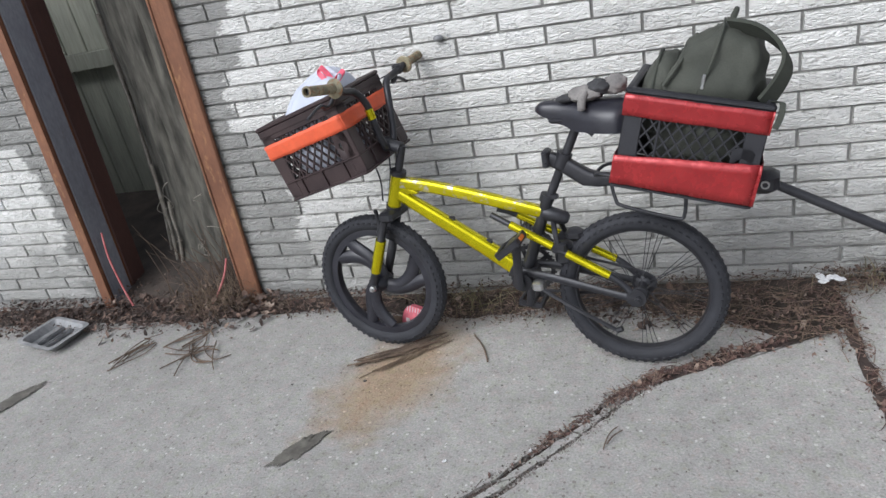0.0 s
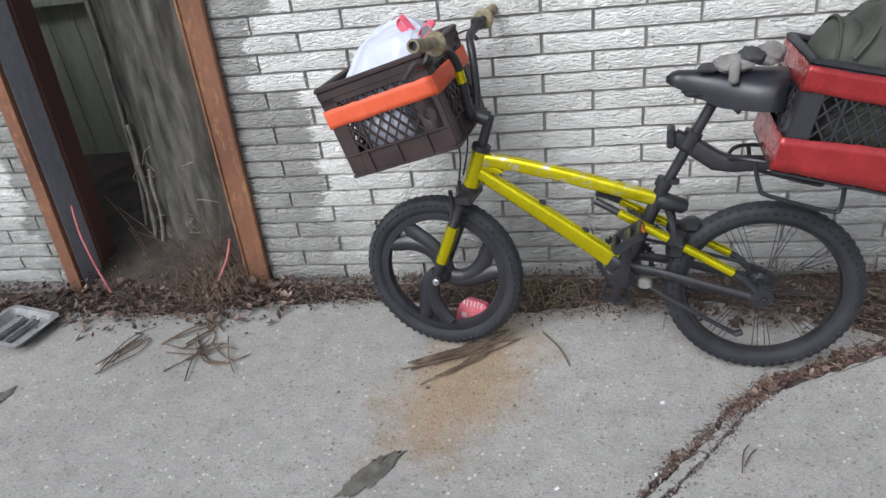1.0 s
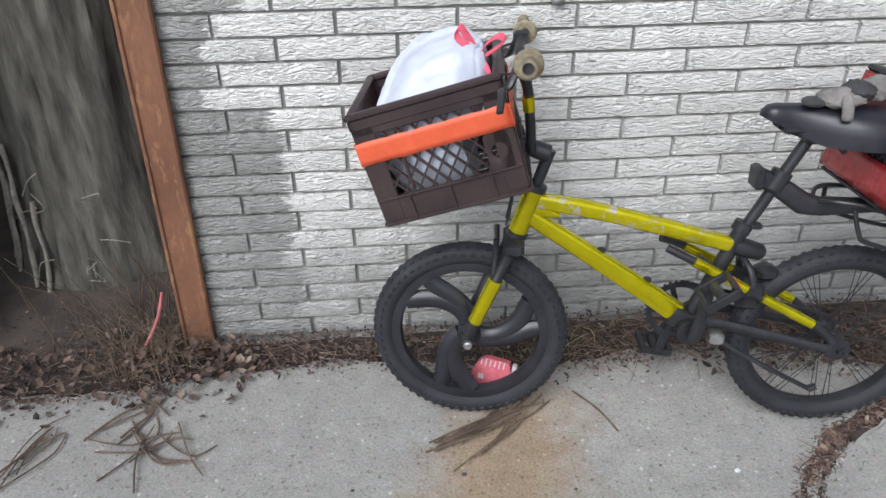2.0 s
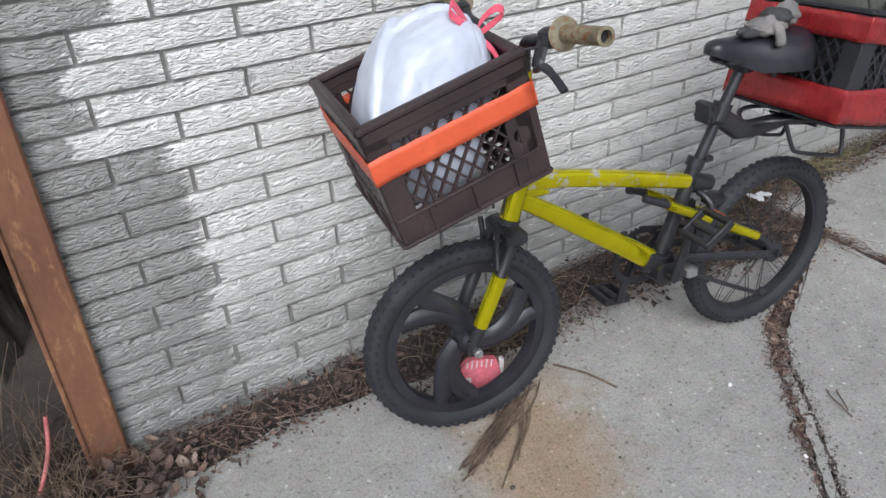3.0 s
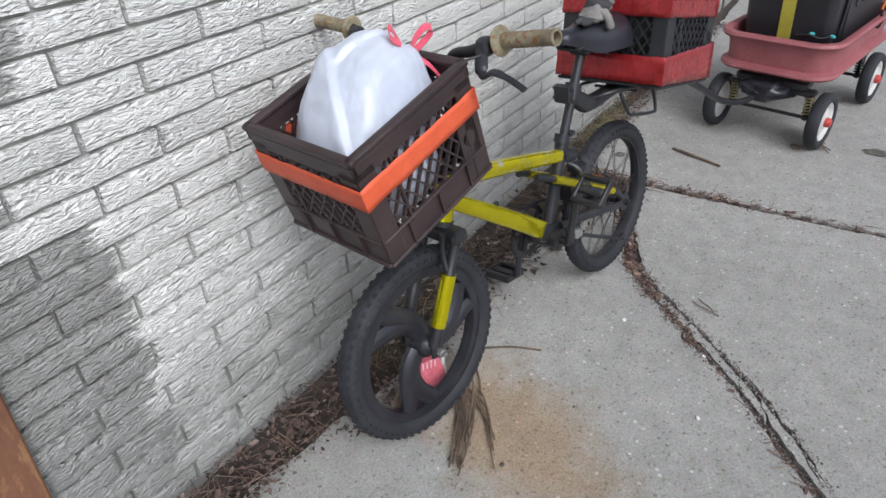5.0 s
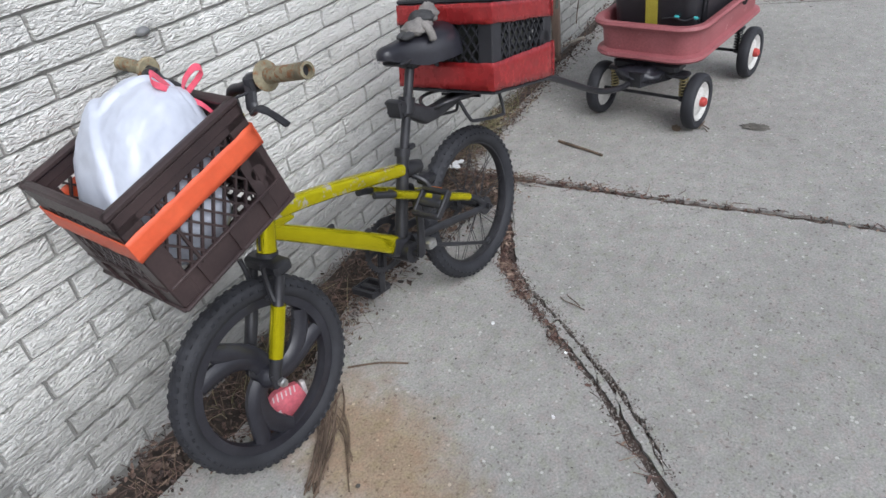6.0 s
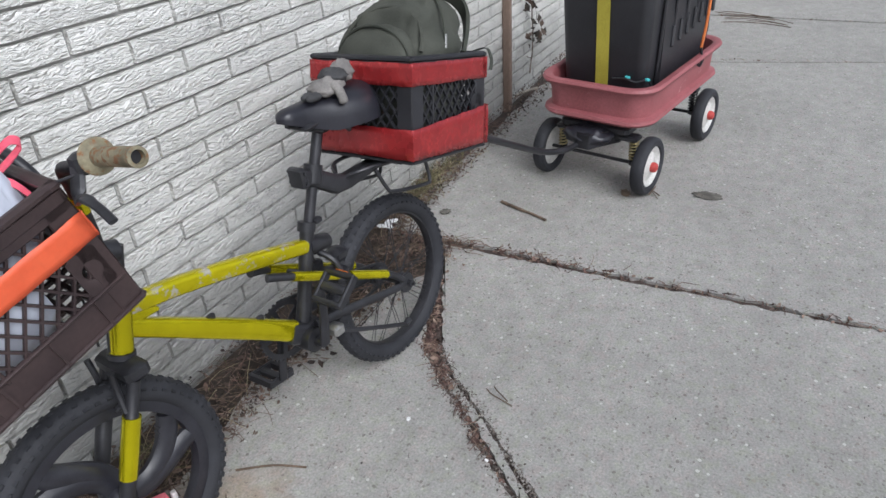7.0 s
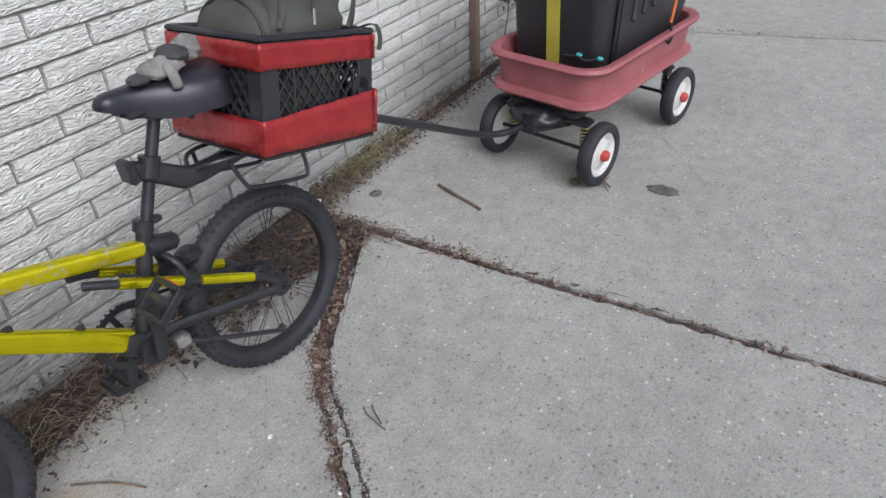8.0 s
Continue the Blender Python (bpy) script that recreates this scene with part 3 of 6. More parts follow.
for m, idx in near_bricks[300:]:
    n0 = len(far_bricks.v)
    far_bricks.add(BRICKS[idx].v, BRICKS[idx].f)
    far_bricks.moved(m, n0)
rest = part("brickwork", far_bricks, M_BRICK, wall, smooth=50)
tagged(rest, kind="stuff")

# ---------- door posts, passage behind the opening ----------
def steel_post(x, y, lean, wide, deep, mat, web, label, flip, plate):
    """A rusty channel: front flange, web along the jamb, back flange."""
    t = thing("door_post", Matrix.Translation((x, y, -0.03)) @ pose(0, 0, 0, 0, lean, 0), label, "post", "posts of the opening")
    part("front_flange", Geo().box((0, 0.008, 1.065), (wide, 0.022, 2.17), ch=0.005), mat, t)
    part("flange_lip", Geo().box((flip * (wide / 2 - 0.004), -0.005, 1.065), (0.010, 0.008, 2.165), ch=0.002), mat, t)
    part("web", Geo().box((flip * (wide / 2 - 0.006), 0.019 + deep / 2, 1.065), (0.012, deep, 2.17), ch=0.003), web, t)
    part("back_flange", Geo().box((flip * (wide / 2 - 0.034), 0.029 + deep, 1.065), (0.06, 0.018, 2.17), ch=0.003), mat, t)
    part("jamb_plate", Geo().box((flip * (wide / 2 + 0.002), (0.03 + deep + plate) / 2, 1.065), (0.010, plate - deep - 0.03, 2.17), ch=0.002), M_RUST_DARK, t, "dark maroon painted steel jamb")
    return t


steel_post(-1.035, -0.022, 2.3, 0.088, 0.19, M_RUST, M_RUST_DARK, "rusty brown steel channel post beside the dark opening", -1, 1.0)
steel_post(-1.835, -0.022, 3.8, 0.06, 0.12, M_RUST, M_GREYPAINT, "rusty steel channel post with grey painted inner face", 1, 0.25)

fence = tagged(new("fence", Geo().box((-1.7, 1.02, 1.0), (5.4, 0.03, 0.09)).mesh("fence", M_FENCE)), "old greenish wooden board fence behind the opening", "fence")
for i in range(36):
    h = 1.95 + 0.02 * rng.random()
    part("board", Geo().box((-4.4 + i * 0.152, 1.06 + 0.006 * rng.random(), h / 2 - 0.05), (0.146, 0.022, h), ch=0.004), M_FENCE, fence)
part("rail", Geo().box((-1.7, 1.02, 0.10), (5.4, 0.04, 0.09), ch=0.004), M_FENCE, fence)

# tree in the passage
tree = thing("tree", pose(-1.455, 0.60, -0.05), "thick dark tree trunk with bare vine stems, base in dirt", "tree")
rows = []
for j in range(44):
    z = 2.45 * j / 43
    r0 = 0.275 + 0.085 * math.exp(-z / 0.25)
    row = []
    for k in range(110):
        a = 2 * math.pi * k / 110
        ridge = noise.noise(Vector((math.cos(a) * 5.5, math.sin(a) * 5.5, z * 1.6)))
        fine = noise.noise(Vector((math.cos(a) * 16, math.sin(a) * 16, z * 3.5 + 7)))
        r = r0 * (1 + 0.06 * ridge + 0.045 * fine + 0.035 * noise.noise(Vector((math.cos(a) * 34, math.sin(a) * 34, z * 7))))
        row.append((r * math.cos(a) + 0.04 * z, r * math.sin(a), z))
    rows.append(row)
part("trunk", Geo().rings(rows), M_BARK, tree, smooth=60)
for k, (a0, top, rad) in enumerate(((199, 2.3, 0.012), (204, 2.3, 0.009), (209, 2.2, 0.007), (214, 1.3, 0.008), (232, 0.60, 0.008), (246, 0.42, 0.007))):
    pts, a = [], radians(a0)
    n = int(top / 0.09)
    for j in range(n + 1):
        z = 0.06 + (top - 0.06) * j / n
        r = 0.284 + 0.085 * math.exp(-z / 0.25) + 0.010 + 0.006 * rng.random()
        aa = a + 0.05 * math.sin(z * 6 + k * 2) + 0.045 * rng.uniform(-1, 1) + 0.10 * max(0, 0.5 - z)
        pts.append((r * math.cos(aa) + 0.04 * z, r * math.sin(aa), z))
    line_ = smooth_path(pts, 3)
    part("vine_stem", Geo().tube(line_, [rad * (1 + 0.25 * math.sin(i * 0.9 + k)) for i in range(len(line_))], 7), M_VINE, tree, "pale dead vine stem")
for k in range(14):
    a, z = radians(rng.uniform(225, 290)), rng.uniform(0.05, 0.45)
    r = 0.295 + 0.085 * math.exp(-z / 0.25)
    p0 = Vector((r * math.cos(a), r * math.sin(a), z))
    p1 = p0 + Vector((rng.uniform(-0.04, 0.07), -rng.uniform(0.01, 0.04), rng.uniform(0.0, 0.07)))
    p2 = p1 + Vector((rng.uniform(-0.02, 0.08), rng.uniform(-0.03, 0.01), rng.uniform(-0.03, 0.06)))
    part("vine_twig", Geo().tube(smooth_path([p0, p1, p2], 5), 0.0018, 5), M_VINE, tree)

def sq(v, e):
    return math.copysign(abs(v) ** e, v)


# ---------- bicycle ----------
BX, BZ = Vector((-0.99288, 0.11915, 0)), Vector((0.00946, 0.07885, 0.99684))
BY = BZ.cross(BX)
BIKE = Matrix(((BX.x, BY.x, BZ.x, 0.6296), (BX.y, BY.y, BZ.y, -0.4947), (BX.z, BY.z, BZ.z, 0.0008), (0, 0, 0, 1)))
bike = thing("bicycle", BIKE, "small yellow taped bicycle leaning on the wall", "bicycle")
AX = Vector((-0.345, 0, 1)).normalized()
STEER = Matrix.Translation((0.862, 0, 0.25)) @ Matrix.Rotation(radians(-3.0), 4, AX) @ Matrix.Translation((-0.862, 0, -0.25))


def tyre_geo(R, r):
    """A knobby tyre about the local y axis."""
    g = Geo()
    prof = []
    for k in range(14):
        a = 2 * math.pi * k / 14
        prof.append((R - r + r * math.cos(a), r * 1.02 * math.sin(a)))
    g.turned(prof, 72, None, True)
    for k in range(62):
        a0 = 2 * math.pi * k / 62
        for lat, tilt in ((-0.016, 0.25), (0.0, 0.0), (0.016, -0.25), (-0.026, 0.6), (0.026, -0.6)):
            a = a0 + (0.05 if abs(lat) == 0.016 else 0)
            rad = R - r + math.sqrt(max(r * r - lat * lat, 0)) - 0.0005
            size = (0.0042, 0.010, 0.008)
            m = Matrix.Rotation(a, 4, "Z") @ Matrix.Translation((rad, 0, lat)) @ Matrix.Rotation(tilt, 4, "Y")
            g.box((0, 0, 0), size, m)
    return g.moved(pose(0, 0, 0, 90, 0, 0))


def ring_geo(profile, seg=64):
    return Geo().turned(profile, seg, None, True).moved(pose(0, 0, 0, 90, 0, 0))


TYRE = tyre_geo(0.246, 0.027)
RIM = [(0.205, -0.016), (0.211, -0.013), (0.211, 0.013), (0.205, 0.016), (0.192, 0.013), (0.188, 0.0), (0.192, -0.013)]
hubpt = (-0.008, 0, 0.248)
rear = part("rear_wheel", ring_geo(RIM), M_BLACK, bike, "spoked wheel with black rim", m=Matrix.Translation(hubpt))
part("tyre", TYRE, M_TYRE, rear)
part("hub", Geo().turned([(0.006, -0.07), (0.006, -0.045), (0.024, -0.04), (0.026, -0.034), (0.013, -0.028), (0.013, 0.028), (0.026, 0.034), (0.024, 0.04), (0.006, 0.045), (0.006, 0.07)], 20).moved(pose(0, 0, 0, 90, 0, 0)), M_BLACK, rear)
part("cog", Geo().turned([(0.014, 0.044), (0.034, 0.044), (0.034, 0.049), (0.014, 0.049)], 28, pose(0, 0, 0, 90, 0, 0)), M_BLACK, rear)
spoke_me = Geo().tube([(0.024, 0, 0), (0.19, 0, 0)], 0.0011, 5).mesh("spoke", M_BLACK)
for k in range(36):
    a = 360 * k / 36
    s = 1 if k % 2 else -1
    part("spoke", spoke_me, M_BLACK, rear, m=pose(0, 0, 0, 0, a, 0) @ Matrix.Translation((0, s * 0.033, 0)) @ pose(0, 0, 0, 0, (12 if k % 4 < 2 else -12), -s * 9.8))

front = part("front_wheel", ring_geo([(0.205, -0.017), (0.212, -0.013), (0.212, 0.013), (0.205, 0.017), (0.176, 0.015), (0.172, 0.0), (0.176, -0.015)]), M_MAG, bike, "three spoke black plastic wheel", m=STEER @ Matrix.Translation((0.8785, -0.0148, 0.252)))
part("tyre", TYRE, M_TYRE, front)
part("hub", Geo().turned([(0.007, -0.062), (0.012, -0.06), (0.012, -0.045), (0.026, -0.03), (0.030, -0.018), (0.030, 0.018), (0.026, 0.03), (0.012, 0.045), (0.012, 0.06), (0.007, 0.062)], 24).moved(pose(0, 0, 0, 90, 0, 0)), M_MAG, front)
for ang in (42, 162, 282):
    g = Geo()
    for s in (1, -1):
        pts, rad = [], []
        for i in range(11):
            t = i / 10
            r = 0.022 + 0.156 * t
            a = radians(ang + 52 * (1 - t) ** 1.35 + s * (3 + 11 * t * t))
            pts.append((r * math.cos(a), 0, r * math.sin(a)))
            rad.append(0.0215 - 0.003 * t)
        g.tube(pts, rad, 10, squash=(0.9, 1.25))
        if s == -1:
            for i in range(9):
                t = 0.36 + 0.058 * i
                r = 0.022 + 0.156 * t
                a = radians(ang + 52 * (1 - t) ** 1.35 - (3 + 11 * t * t) - 7.5)
                g.box((0, 0, 0), (0.018, 0.018, 0.0035), Matrix.Translation((r * math.cos(a), 0, r * math.sin(a))) @ pose(0, 0, 0, 0, -math.degrees(a) - 40, 0))
    web = []
    for i in range(9):
        t = 0.04 + 0.70 * i / 8
        r = 0.022 + 0.156 * t
        a0, half_a = ang + 52 * (1 - t) ** 1.35, 3 + 11 * t * t
        lo, hi = radians(a0 - half_a), radians(a0 + half_a)
        web.append([(r * math.cos(lo), -0.007, r * math.sin(lo)), (r * math.cos(hi), -0.007, r * math.sin(hi)), (r * math.cos(hi), 0.007, r * math.sin(hi)), (r * math.cos(lo), 0.007, r * math.sin(lo))])
    g.rings(web)
    part("spoke", g, M_MAG, front)
part("axle_nut", Geo().turned([(0.011, 0.062), (0.011, 0.074), (0.006, 0.076), (0.006, 0.082)], 8).moved(pose(0, 0, 0, -90, 0, 0)), M_STEEL, front)


def deep_tube(pts, sizes, bm_round=0.35, seg=16):
    """A tube of rounded-box section: (width, depth) at each point, depth in the x-z plane."""
    rows = []
    pts = [Vector(p) for p in pts]
    for i, p in enumerate(pts):
        t = (pts[min(i + 1, len(pts) - 1)] - pts[max(i - 1, 0)]).normalized()
        side = Vector((0, 1, 0))
        up = side.cross(t).normalized()
        w, d = sizes[i]
        row = []
        for k in range(seg):
            a = 2 * math.pi * (k + 0.5) / seg
            c, s = math.cos(a), math.sin(a)
            e = 0.55
            row.append(p + side * (math.copysign(abs(c) ** e, c) * w / 2) + up * (math.copysign(abs(s) ** e, s) * d / 2))
        rows.append(row)
    return Geo().rings(rows)


head_p = lambda w: Vector((0.862 - 0.345 * (w - 0.25), 0, w))
fr = part("frame", Geo().tube([head_p(0.538), head_p(0.64)], 0.023, 18), M_YELLOW, bike, "yellow taped frame tubes")
part("top_tube", deep_tube([(0.730, 0, 0.616), (0.63, 0, 0.599), (0.53, 0, 0.575), (0.42, 0, 0.545), (0.335, 0, 0.521), (0.250, 0, 0.497)], [(0.032, 0.038), (0.034, 0.039), (0.034, 0.039), (0.034, 0.039), (0.034, 0.038), (0.033, 0.036)]), M_YELLOW_WORN, fr, "yellow tape worn through along the top")
part("down_tube", deep_tube([(0.745, 0, 0.582), (0.66, 0, 0.524), (0.55, 0, 0.447), (0.46, 0, 0.383), (0.372, 0, 0.318)], [(0.032, 0.038), (0.035, 0.042), (0.036, 0.047), (0.036, 0.050), (0.036, 0.054)]), M_YELLOW, fr)
part("gusset", deep_tube([(0.735, 0, 0.60), (0.70, 0, 0.588), (0.668, 0, 0.578)], [(0.03, 0.045), (0.026, 0.03), (0.022, 0.008)]), M_YELLOW, fr)
for u, w in ((0.565, 0.486), (0.45, 0.406)):
    part("cable_guide", Geo().box((u, 0.0, w), (0.02, 0.012, 0.016), ch=0.003), M_BLACK, fr)
part("headset", Geo().tube([head_p(0.526), head_p(0.537)], 0.026, 18), M_BLACK, bike)
part("headset", Geo().tube([head_p(0.641), head_p(0.655), head_p(0.657)], [0.027, 0.026, 0.018], 18), M_BLACK, bike)
part("tube_plug", Geo().tube([(0.262, 0, 0.499), (0.25, 0, 0.496), (0.196, 0, 0.480), (0.188, 0, 0.477)], [0.022, 0.024, 0.020, 0.012], 14), M_BLACK, bike)
part("seat_tube", Geo().tube([(0.345, 0, 0.285), (0.305, 0, 0.39), (0.247, 0, 0.54)], [0.021, 0.018, 0.018], 14), M_BLACK, bike)
part("bottom_bracket", Geo().turned([(0.022, -0.05), (0.031, -0.047), (0.031, 0.047), (0.022, 0.05)], 24, Matrix.Translation((0.345, 0, 0.285)) @ pose(0, 0, 0, 90, 0, 0)), M_BLACK, bike)
part("yoke", deep_tube([(0.385, 0, 0.318), (0.35, 0, 0.298), (0.30, 0, 0.300)], [(0.042, 0.055), (0.06, 0.06), (0.05, 0.04)]), M_BLACK, bike)
seatpost = part("seat_post", Geo().tube([(0.262, 0, 0.50), (0.135, 0, 0.765)], 0.0132, 14), M_BLACK, bike)
part("seat_clamp", Geo().tube([(0.252, 0, 0.535), (0.243, 0, 0.556)], 0.022, 16).box((0.222, 0.012, 0.553), (0.024, 0.02, 0.014), ch=0.003), M_BLACK, bike)
for s in (1, -1):
    part("seat_stay", Geo().tube(smooth_path([(0.42, s * 0.028, 0.505), (0.36, s * 0.042, 0.478), (0.20, s * 0.050, 0.388), (0.066, s * 0.060, 0.318), (0.012, s * 0.062, 0.268)], 3), 0.0098, 10), M_BLACK, bike)
    for a, b in ((0.06, 0.47), (0.60, 1.0)):
        p, q = Vector((0.378, s * 0.0415, 0.488)), Vector((0.070, s * 0.060, 0.320))
        part("tape_sleeve", Geo().tube([p.lerp(q, a), p.lerp(q, (a + b) / 2), p.lerp(q, b)], [0.0122, 0.0125, 0.0122], 12), M_YELLOW, bike, "yellow tape wrapped round the stay")
    p, q = Vector((0.378, s * 0.0415, 0.488)), Vector((0.070, s * 0.060, 0.320))
    part("brake_arm", Geo().box(p.lerp(q, 0.53) + Vector((0, -0.006 * s, 0.004)), (0.045, 0.026, 0.034), ch=0.006).tube(smooth_path([p.lerp(q, 0.53), p.lerp(q, 0.53) + Vector((0.01, -0.012 * s, 0.05)), (0.235, 0.006 * s, 0.468)], 3), 0.0085, 8), M_BLACK, bike)
    part("chain_stay", Geo().tube(smooth_path([(0.325, s * 0.036, 0.315), (0.24, s * 0.045, 0.302), (0.10, s * 0.055, 0.268), (0.0, s * 0.060, 0.245)], 3), [0.0125 - 0.0003 * i for i in range(10)], 10, squash=(0.75, 1.1)), M_BLACK, bike)
    part("dropout", Geo().turned([(0.004, -0.004), (0.028, -0.004), (0.03, 0.0), (0.028, 0.004), (0.004, 0.004)], 18, Matrix.Translation((-0.002, s * 0.062, 0.25)) @ pose(0, 0, 0, 90, 0, 0)), M_BLACK, bike)
    part("axle_nut", Geo().turned([(0.010, 0), (0.010, 0.012), (0.005, 0.013), (0.005, 0.02)], 8, Matrix.Translation((-0.008, s * 0.066, 0.248)) @ pose(0, 0, 0, -90 * s, 0, 0)), M_BLACK, bike)
part("shock", Geo().tube([(0.335, 0, 0.46), (0.245, 0, 0.40)], 0.009, 10), M_BLACK, bike)
coil = [(0.33 - 0.075 * t + 0.019 * math.cos(t * 44) * 0.4, 0.019 * math.sin(t * 44), 0.457 - 0.05 * t + 0.019 * math.cos(t * 44) * 0.9) for t in (i / 70 for i in range(71))]
part("shock_spring", Geo().tube(coil, 0.0032, 6), M_BLACK, bike)
part("swing_bracket", Geo().box((0.21, 0.0, 0.37), (0.055, 0.062, 0.07), pose(0, 0, 0), ch=0.012).box((0.175, 0.0, 0.43), (0.05, 0.05, 0.035), ch=0.01), M_BLACK, bike)

crank = part("crank", Geo().turned([(0.012, -0.075), (0.012, 0.082)], 14, Matrix.Translation((0.345, 0, 0.285)) @ pose(0, 0, 0, 90, 0, 0)).tube([(0.345, 0.075, 0.285), (0.337, 0.088, 0.37), (0.331, 0.092, 0.450)], [0.014, 0.0115, 0.012], 10, squash=(0.75, 1.15)).tube([(0.345, -0.075, 0.285), (0.360, -0.088, 0.21), (0.374, -0.092, 0.134)], [0.014, 0.0115, 0.012], 10, squash=(0.75, 1.15)), M_BLACK, bike)
g = Geo().turned([(0.066, 0.0625), (0.080, 0.0625), (0.080, 0.0665), (0.066, 0.0665)], 40, Matrix.Translation((0.345, 0, 0.285)) @ pose(0, 0, 0, 90, 0, 0), True)
for k in range(5):
    g.box((0.040, -0.0645, 0), (0.07, 0.0036, 0.014), Matrix.Translation((0.345, 0, 0.285)) @ pose(0, 0, 0, 0, 72 * k, 0))
for k in range(36):
    g.box((0.082, -0.0645, 0), (0.006, 0.003, 0.006), Matrix.Translation((0.345, 0, 0.285)) @ pose(0, 0, 0, 0, 10 * k, 0))
part("chainring", g, M_BLACK, crank)
for (u, w), s, tilt in (((0.331, 0.452), 1, 35), ((0.374, 0.132), -1, -8)):
    m = Matrix.Translation((u, s * 0.140, w)) @ pose(0, 0, 0, 0, tilt, 0)
    g = Geo().tube([m @ Vector((0, -s * 0.045, 0)), m @ Vector((0, s * 0.04, 0))], 0.009, 10)
    for k in (-1, 1):
        g.box((k * 0.036, 0, 0), (0.012, 0.088, 0.024), m, 0.003)
        g.box((0, k * 0.040, 0), (0.078, 0.010, 0.022), m, 0.003)
    g.box((0, 0, 0), (0.022, 0.075, 0.020), m, 0.004)
    part("pedal", g, M_BLACK, crank, "black plastic cage pedal")
    if s == 1:
        part("reflector", Geo().box((-0.0435, 0, 0), (0.004, 0.034, 0.013), m, 0.0012), M_REFLECT, crank, "small amber reflector")
# chain along the wall side
chain = smooth_path([(0.345, -0.0645, 0.366), (0.15, -0.058, 0.322), (-0.008, -0.0465, 0.283), (-0.044, -0.0465, 0.248), (-0.008, -0.0465, 0.213), (0.15, -0.056, 0.205), (0.345, -0.0645, 0.204)], 5)
part("chain", Geo().tube(chain, 0.0042, 6, squash=(0.7, 1.2)), M_BLACK, bike)
stand = part("kickstand", Geo().tube(smooth_path([(0.292, 0.06, 0.285), (0.255, 0.07, 0.262), (0.15, 0.080, 0.203), (0.052, 0.085, 0.150)], 4), 0.0062, 8), M_BLACK, bike)
part("bracket", Geo().box((0.288, 0.058, 0.284), (0.035, 0.04, 0.03), ch=0.006), M_STEEL, stand)
part("foot", Geo().tube([(0.056, 0.085, 0.152), (0.040, 0.086, 0.160)], 0.009, 8), M_BLACK, stand)

# fork, steering
fork = part("fork", Geo().tube([head_p(0.655), head_p(0.51)], 0.014, 14).box(head_p(0.512), (0.05, 0.125, 0.034), pose(0, 0, 0), 0.008).moved(STEER), M_BLACK, bike, "black fork with yellow taped leg")
for s in (1, -1):
    top, low = head_p(0.50) + Vector((0.006, s * 0.050, 0)), Vector((0.882, s * 0.050 - 0.0148, 0.264))
    leg = part("fork_leg", Geo().tube([top, top.lerp(low, 0.28), top.lerp(low, 0.30), low], [0.0125, 0.0125, 0.0165, 0.0150], 14).box(low + Vector((0.0, 0.004 * s, -0.006)), (0.03, 0.012, 0.045), ch=0.004).moved(STEER), M_BLACK, fork)
    if s == 1:
        part("tape_sleeve", Geo().tube([top.lerp(low, 0.29), top.lerp(low, 0.55), top.lerp(low, 0.80)], [0.0178, 0.0182, 0.0172], 14).moved(STEER), M_YELLOW, leg, "yellow tape round the leg")
    part("brake_caliper", Geo().tube(smooth_path([top + Vector((0.035, -0.004 * s, -0.055)), top + Vector((0.03, -0.014 * s, -0.01)), top + Vector((0.03, -0.006 * s, 0.035))], 4), 0.0065, 8).box(top + Vector((0.022, -0.016 * s, -0.045)), (0.05, 0.012, 0.012), ch=0.003).moved(STEER), M_BLACK, fork)
stem = part("stem", Geo().tube([head_p(0.655), head_p(0.735)], 0.0135, 14).tube([head_p(0.725), head_p(0.725) + Vector((0.05, 0, 0.018))], [0.021, 0.019], 14).box(head_p(0.725) + Vector((0.052, 0, 0.018)), (0.036, 0.05, 0.042), ch=0.008).moved(STEER), M_BLACK, bike)
bar_pts = []
for s in (1, -1):
    half = [(0.738, 0.0, 0.742), (0.738, s * 0.028, 0.745), (0.742, s * 0.050, 0.800), (0.750, s * 0.066, 0.880), (0.764, s * 0.098, 0.925), (0.766, s * 0.150, 0.938), (0.7545, s * 0.205, 0.9565), (0.757, s * 0.325, 0.971)]
    bar_pts.append(half)
line = list(reversed(bar_pts[1])) + bar_pts[0][1:]
bar = part("handlebar", Geo().tube(smooth_path(line, 5), 0.0112, 12).moved(STEER), M_BLACK, bike, "black high rise handlebar")
